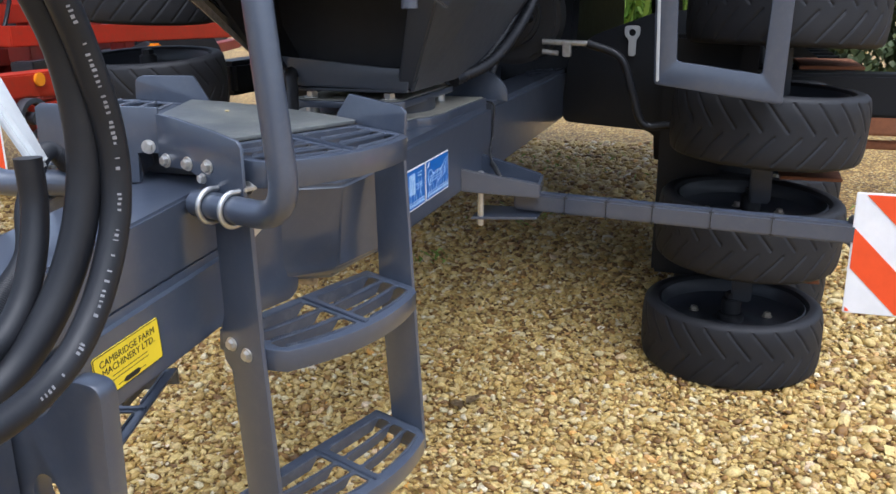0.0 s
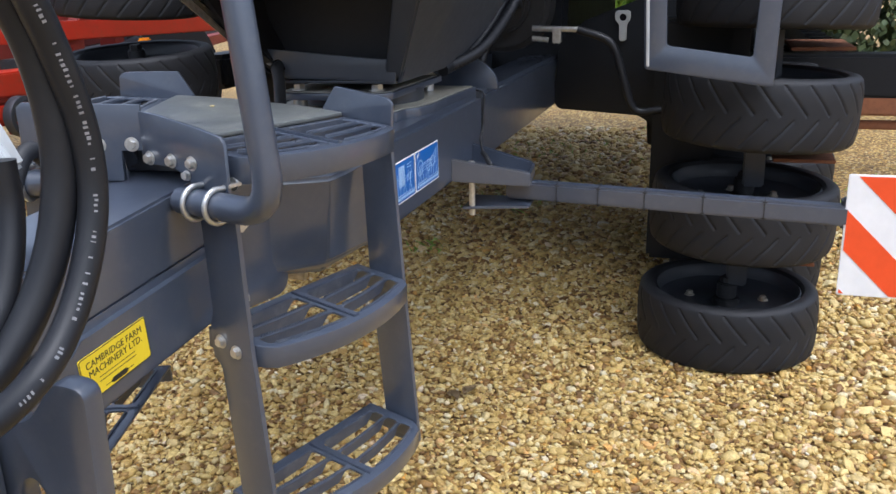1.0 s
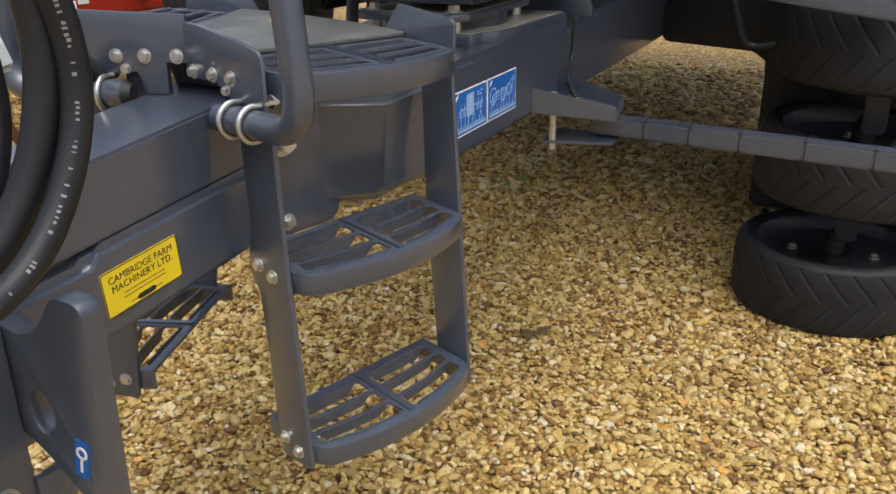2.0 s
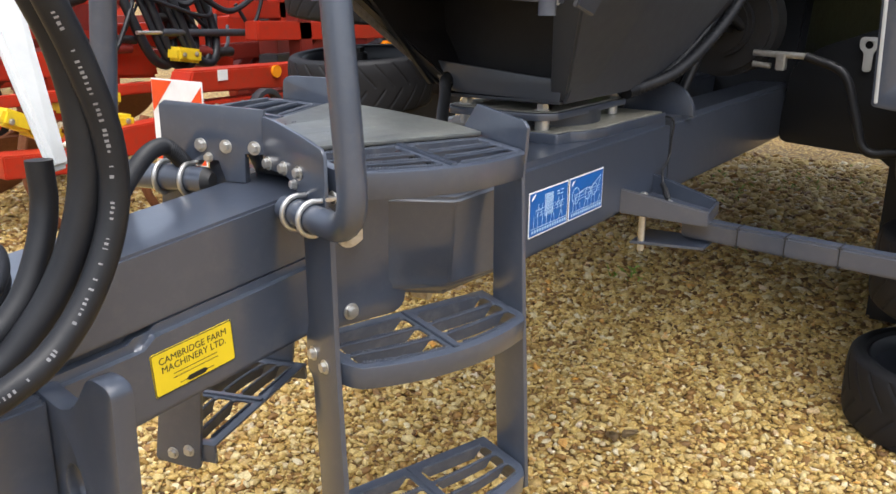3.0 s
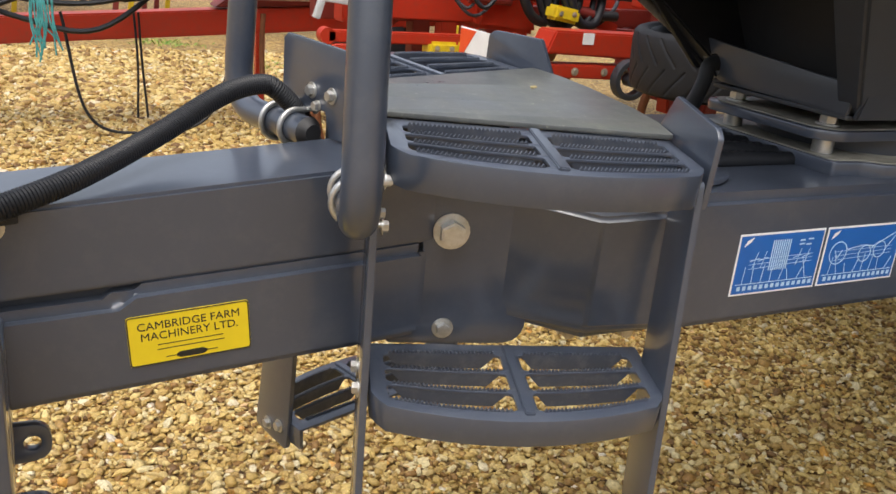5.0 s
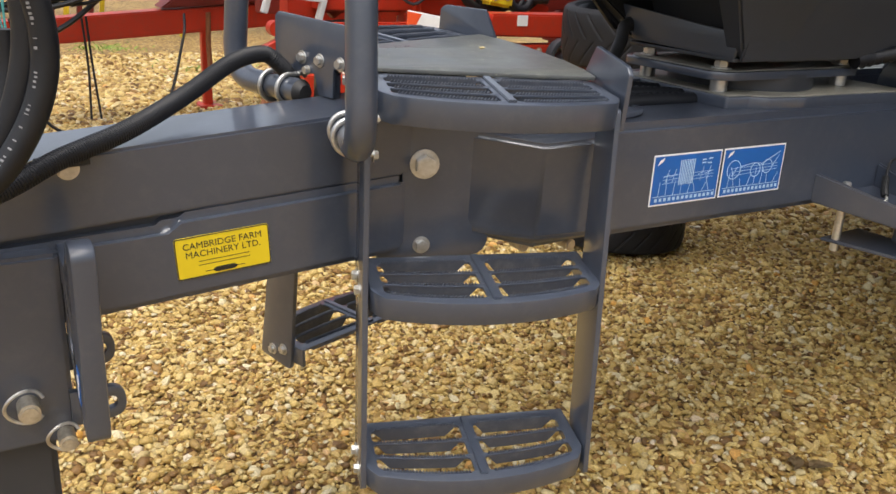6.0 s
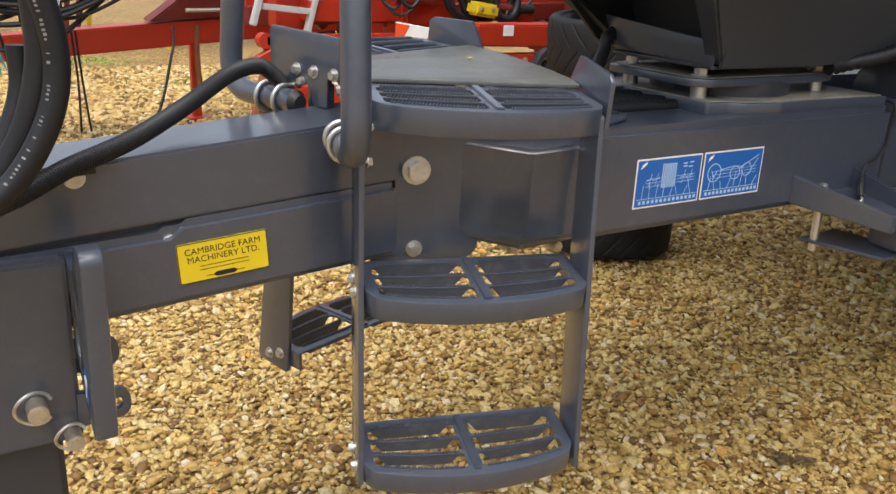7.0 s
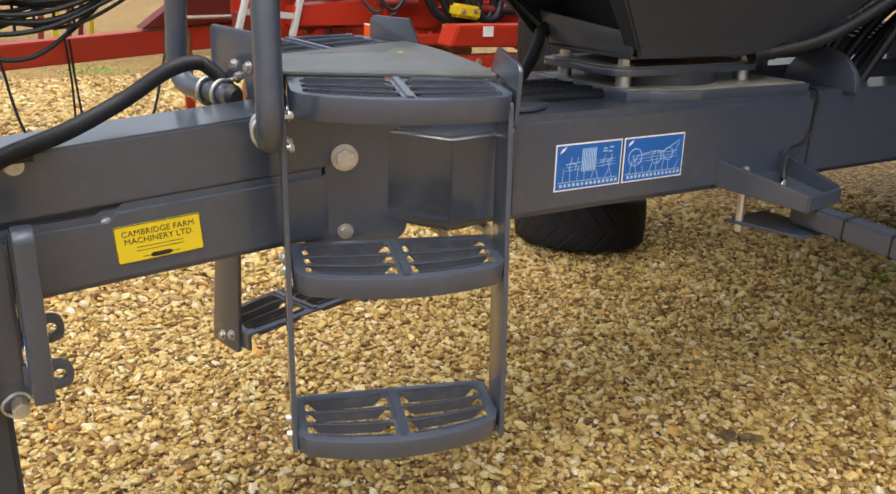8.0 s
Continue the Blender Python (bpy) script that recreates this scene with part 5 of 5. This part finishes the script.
part("turnbuckle", pipe(spline([(0.9, 2.38, 0.55), (0.98, 2.36, 0.56), (1.03, 2.38, 0.60), (1.08, 2.38, 0.63)]), 0.012, 8), STEEL, red)
arm_red = part("tine_arm", hull8([(1.5, 2.4, 0.60), (2.6, 2.4, 0.58), (2.6, 2.5, 0.58), (1.5, 2.5, 0.60)], [(1.5, 2.4, 0.655), (2.6, 2.4, 0.655), (2.6, 2.5, 0.655), (1.5, 2.5, 0.655)], 0.006), RED, red)
for x in (1.6, 1.78, 1.94, 2.06, 2.3):
    part("bolt", hex_bolt((x, 2.398, 0.625), (0, -1, 0), 0.013, 0.01), STEEL, arm_red)
label_arm = part("label_arm", hull8([(1.62, 2.4, 0.70), (2.9, 2.4, 0.66), (2.9, 2.55, 0.66), (1.62, 2.55, 0.70)], [(1.66, 2.4, 0.80), (2.9, 2.4, 0.79), (2.9, 2.55, 0.79), (1.66, 2.55, 0.80)], 0.008), RED, red)
part("label", box(1.8, 1.86, 2.396, 2.399, 0.745, 0.795, 0.0005), WHITE, label_arm, "small white label")
part("reflector", rod((2.17, 2.4, 0.765), (2.17, 2.385, 0.765), 0.032, 20, b=0.003), AMBER, label_arm, "round amber reflector")
part("hub_ring", add(sheet([ring2d(2.06, 0.6, 0.09), ring2d(2.06, 0.6, 0.07)], 0.05, 0.003, Matrix(((1, 0, 0, 0), (0, 0, 1, 2.36), (0, 1, 0, 0), (0, 0, 0, 1)))), rod((2.06, 2.38, 0.6), (2.06, 2.33, 0.6), 0.03, 16)), DARK, red)
for k in range(5):
    x0 = 1.68 + 0.07 * k + 0.02 * (k % 2)
    part("hose", pipe(spline([(x0 - 0.05, 2.95, 1.3), (x0, 2.88, 1.08), (x0 + 0.1, 2.85, 0.84 - 0.02 * (k % 3)), (x0 + 0.22, 2.87, 0.80), (x0 + 0.28, 2.92, 0.95), (x0 + 0.22, 2.97, 1.2)], 8), 0.016 if k % 2 else 0.024, 10), HOSE, red)
for k in range(18):
    rr = random.Random(40 + k)
    a = Vector((0.55 + rr.uniform(-0.1, 0.5), 4.05 + rr.uniform(-0.1, 0.1), 1.0 + rr.uniform(0, 0.25)))
    b_ = Vector((-1.0 + rr.uniform(-0.2, 0.3), 3.95, 0.62 + rr.uniform(0, 0.45)))
    mid = (a + b_) / 2 + Vector((rr.uniform(-0.2, 0.2), -0.1, -0.05 - rr.uniform(0, 0.3)))
    part("hose", pipe(spline([b_, b_.lerp(mid, 0.5) + Vector((0, 0, rr.uniform(-0.12, 0.06))), mid, a.lerp(mid, 0.4), a, a + Vector((0.5, 0, 0.1))], 8), rr.choice((0.01, 0.014, 0.018)), 8), HOSE, red)
for k in range(5):
    part("hose_bracket", box(-0.25 + 0.1 * k, -0.235 + 0.1 * k, 4.0, 4.03, 0.68, 1.0, 0.002), DARK, red)
for k in range(14):
    rr = random.Random(90 + k)
    x = -0.38 + 0.09 * rr.random()
    part("twine", pipe(spline([(x, 3.62, 0.8), (x + rr.uniform(-0.03, 0.03), 3.6, 0.62), (x + rr.uniform(-0.05, 0.05), 3.6, 0.42 + rr.uniform(0, 0.12))], 5), 0.004, 6), TEAL, red, "frayed teal baler twine")
part("cable", pipe(spline([(-0.25, 4.0, 0.62), (-0.15, 3.9, 0.12), (0.1, 3.9, 0.02), (0.45, 3.9, 0.1), (0.62, 4.0, 0.5), (0.66, 4.1, 0.64)], 10), 0.008, 8), HOSE, red)
for x in (0.115, 0.138):
    part("hanging_hose", pipe(spline([(x, 4.15, 0.62), (x + 0.01, 4.12, 0.35), (x + 0.03 * (x > 0.12), 4.1, 0.06)], 8), 0.0065, 8), HOSE, red)
for x, y in ((0.62, 2.42), (0.8, 2.9), (1.25, 3.1), (1.6, 2.7), (2.1, 2.9), (2.4, 2.6)):
    part("tine", pipe(spline([(x, y, 0.58), (x - 0.05, y, 0.4), (x - 0.02, y, 0.2), (x + 0.1, y, 0.03)], 6), 0.022, 8), RUST, red, "rusty spring tine")
for k in range(6):
    y = 2.7 + 0.4 * k
    x0 = 2.7 + 0.25 * k
    part("rear_post", beam((x0, y, 0.3), (x0 - 0.1, y, 1.9), 0.1, 0.1), RED if k % 2 else RED_DARK, red)
    part("rear_beam", beam((x0 - 0.4, y, 0.95 + 0.1 * (k % 2)), (x0 + 1.8, y, 0.9 + 0.12 * (k % 3)), 0.1, 0.1), RED, red)
    part("rear_beam", beam((x0 - 0.3, y + 0.2, 0.62), (x0 + 1.8, y + 0.2, 0.58), 0.1, 0.1), RED_DARK, red)
    part("rear_brace", beam((x0 - 0.3, y, 0.55), (x0 + 0.6, y, 1.3), 0.07, 0.07), RED_DARK, red)
    y = 3.5 + 0.35 * k
    part("rear_beam", beam((0.9 + 0.1 * k, y, 0.75 + 0.06 * (k % 3)), (3.6, y, 0.8 + 0.06 * (k % 2)), 0.1, 0.1), RED if k % 2 else RED_DARK, red)
    part("rear_post", beam((1.5 + 0.33 * k, y, 0.4), (1.45 + 0.35 * k, y, 1.7), 0.1, 0.1), RED if k % 3 else RED_DARK, red)
    part("rear_brace", beam((1.3 + 0.3 * k, y, 0.7), (2.0 + 0.3 * k, y, 1.25), 0.07, 0.07), RED_DARK, red)
    part("disc", rod((1.2 + 0.4 * k, y - 0.1, 0.3), (1.2 + 0.4 * k, y - 0.09, 0.31), 0.25, 28), RUST, red, "dull rusty cultivator disc")
for k in range(13):
    rr = random.Random(200 + k)
    x, z, y = rr.uniform(1.35, 2.7), rr.uniform(0.78, 1.25), rr.uniform(2.86, 2.96)
    dx, dz = rr.uniform(0.15, 0.5), rr.uniform(-0.25, 0.25)
    part("hose", pipe(spline([(x, y, z), (x + dx * 0.4, y - 0.03, z - 0.12 * rr.random()), (x + dx, y, z + dz), (x + dx + 0.1, y + 0.1, z + dz + 0.1)], 7), rr.choice((0.008, 0.011, 0.016)), 8), HOSE if k % 3 else DARK, red)
for k in range(9):
    rr = random.Random(300 + k)
    x, z = rr.uniform(1.3, 2.6), rr.uniform(0.72, 1.1)
    part("cylinder", pipe([(x, 2.9, z), (x + rr.uniform(0.1, 0.25), 2.9, z + rr.uniform(-0.04, 0.04))], rr.uniform(0.018, 0.035), 12), BLACK if k % 2 else RED_DARK, red)
part("ram", pipe([(1.85, 2.85, 0.95), (2.5, 2.9, 0.93)], 0.02, 12), DARK, red)
part("ram_rod", pipe([(1.7, 2.84, 0.955), (1.86, 2.85, 0.95)], 0.01, 10), ZINC, red)

for k, (z0, mat) in enumerate(((0.66, RED_DARK), (0.76, DARK), (0.84, RED_DARK), (0.93, RED), (1.02, DARK))):
    part("rear_rail", beam((2.5 + 0.1 * k, 2.8 + 0.1 * k, z0), (7.0, 4.3 + 0.15 * k, z0 - 0.04 * (k % 2)), 0.12, 0.09), mat, red)
for x in (3.1, 3.7, 4.4, 5.2):
    part("rear_tine", beam((x, 3.0 + 0.3 * (x - 3.1), 0.0), (x + 0.1, 3.0 + 0.3 * (x - 3.1), 1.05), 0.12, 0.1), RED_DARK, red)
part("implement_tyre", rod((4.2, 3.0, 0.5), (4.25, 3.3, 0.5), 0.5, 32, b=0.05), RUBBER, red, "black rubber implement tyre")
part("marker_lamp", box(3.05, 3.13, 2.4, 2.44, 0.84, 0.88, 0.01), AMBER, red, "small orange marker lamp")
part("lamp_stalk", beam((3.09, 2.46, 0.88), (3.09, 2.9, 0.72), 0.03, 0.03), DARK, red)

# ---- surroundings ----
def scatter_leaves(name, mat, lo, hi, count, size, seed, upright):
    rng = np.random.default_rng(seed)
    p = rng.uniform(lo, hi, (count, 3))
    ang, tilt_ = rng.uniform(0, 6.28, count), rng.uniform(-0.9, 0.9, count)
    s = size * rng.uniform(0.6, 1.4, count)
    d = np.stack([np.cos(ang), np.sin(ang), np.zeros(count)], 1)
    up = np.stack([-np.sin(ang) * np.sin(tilt_), np.cos(ang) * np.sin(tilt_), np.cos(tilt_)], 1) * upright
    v = np.stack([p - d * s[:, None] * 0.4, p + up * s[:, None] * 0.5 - 0 * d, p + d * s[:, None] * 0.4, p - up * s[:, None] * 0.5], 1) if upright < 2 else np.stack([p - d * s[:, None] * 0.12, p + d * s[:, None] * 0.12, p + up * s[:, None]], 1)
    k = v.shape[1]
    me = bpy.data.meshes.new(name)
    me.from_pydata(v.reshape(-1, 3).tolist(), [], (np.arange(count)[:, None] * k + np.arange(k)[None]).tolist())
    me.materials.append(mat)
    return new(name, me)


tagged(scatter_leaves("hedge", LEAF, (9.0, -9.0, 0.1), (11.0, -0.5, 3.5), 40000, 0.1, 3, 1.0), label="dark green leafy hedge at the yard's edge", category="hedge", kind="stuff")
tagged(scatter_leaves("grass", GRASS, (12.0, -1.0, 0.0), (20.0, 6.0, 1.1), 30000, 0.35, 4, 2.0), label="bright green grass verge behind the yard", category="grass", kind="stuff")
rail_beam = part("roller_frame", add(beam((4.3, -6.0, 0.42), (4.3, -1.2, 0.42), 0.14, 0.16, 0.01), add(beam((4.3, -6.0, 0.28), (4.3, -1.2, 0.28), 0.06, 0.05, 0.01), add(box(4.24, 4.36, -2.9, -2.8, 0.0, 0.36, 0.005), box(4.24, 4.36, -4.6, -4.5, 0.0, 0.36, 0.005)))), RUST)
tagged(rail_beam, label="rusty steel beam lying on low supports", category="steel beam")


def dead_leaf(x, y, a):
    bm = bmesh.new()
    n = 8
    rows = []
    for i in range(n + 1):
        s = i / n
        w = 0.017 * math.sin(math.pi * min(1, s * 0.93 + 0.05)) ** 0.8
        rows.append([bm.verts.new((0.062 * (s - 0.5), k * w, 0.016 + 0.006 * abs(k) + 0.004 * math.sin(5 * s + k))) for k in (-1, -0.5, 0, 0.5, 1)])
    for p, q in zip(rows, rows[1:]):
        for j in range(4):
            bm.faces.new((p[j], p[j + 1], q[j + 1], q[j]))
    ex = bmesh.ops.solidify(bm, geom=bm.faces[:], thickness=0.0012)
    leaf = part("dead_leaf", bm, LEAF_DEAD)
    leaf.matrix_basis = pose(x, y, 0.0, 4, 0, a)
    return tagged(leaf, label="curled dark brown dead leaf lying on the gravel", category="leaf")


LEAF_DEAD = plain("dead_leaf_brown", (0.26, 0.18, 0.09), 0.7, 0.3)
dead_leaf(1.0, 0.0, 35)
dead_leaf(1.045, -0.035, -20)
chip = part("leaf_scrap", prism(round2d([(-0.008, -0.002), (-0.001, 0.0045), (0.009, 0.002), (0.004, -0.004)], 0.002), 0.0, 0.0016, 0.0004), plain("dry_leaf_tan", (0.5, 0.4, 0.2), 0.7, 0.2))
chip.matrix_basis = LEAN @ pose(0.165, 0.135, 0.9402, 0, 0, 30)
tagged(chip, label="scrap of dry tan leaf on the footplate", category="leaf")


# a second machine stands beyond the red one
second = thing("parked_implement", "red and yellow tillage implement parked further back", "implement")
for k in range(5):
    part("cross_beam", beam((-2.5, 8.6 + 0.5 * k, 0.75 + 0.1 * k), (6.0, 8.6 + 0.5 * k, 0.8 + 0.1 * k), 0.16, 0.16), RED if k % 2 else RED_DARK, second)
    for j in range(6):
        part("tine", beam((-2.2 + 1.3 * j + 0.2 * k, 8.55 + 0.5 * k, 0.0), (-2.1 + 1.3 * j + 0.2 * k, 8.55 + 0.5 * k, 0.9), 0.08, 0.05), YELLOW_PAINT if (j + k) % 3 == 0 else RED_DARK, second)
part("support", box(-1.0, -0.8, 8.6, 10.6, 0.0, 0.7, 0.01), RED_DARK, second)


def weeds(points, seed):
    rng = random.Random(seed)
    verts, faces = [], []
    for cx, cy, n, r in points:
        for _ in range(n):
            x, y, a, h = cx + rng.gauss(0, r), cy + rng.gauss(0, r), rng.uniform(0, 6.3), rng.uniform(0.015, 0.05)
            d = Vector((math.cos(a), math.sin(a), 0))
            s = Vector((-d.y, d.x, 0)) * 0.004
            p = Vector((x, y, 0.006))
            b = len(verts)
            verts += [p - s, p + s, p + d * h * 0.6 + s * 0.8 + Vector((0, 0, h * 0.6)), p + d * h * 1.1 + Vector((0, 0, h * 0.7))]
            faces.append((b, b + 1, b + 2, b + 3))
    me = bpy.data.meshes.new("weeds")
    me.from_pydata([tuple(v) for v in verts], [], faces)
    me.materials.append(GRASS)
    return new("weeds", me)


tagged(weeds([(2.34, 0.5, 22, 0.05), (0.78, 7.65, 160, 0.15), (3.6, -1.6, 120, 0.25), (3.2, 0.3, 50, 0.1), (1.3, 6.2, 80, 0.2), (4.5, 0.5, 120, 0.4)], 8), label="small green weeds growing through the gravel", category="weeds", kind="stuff")
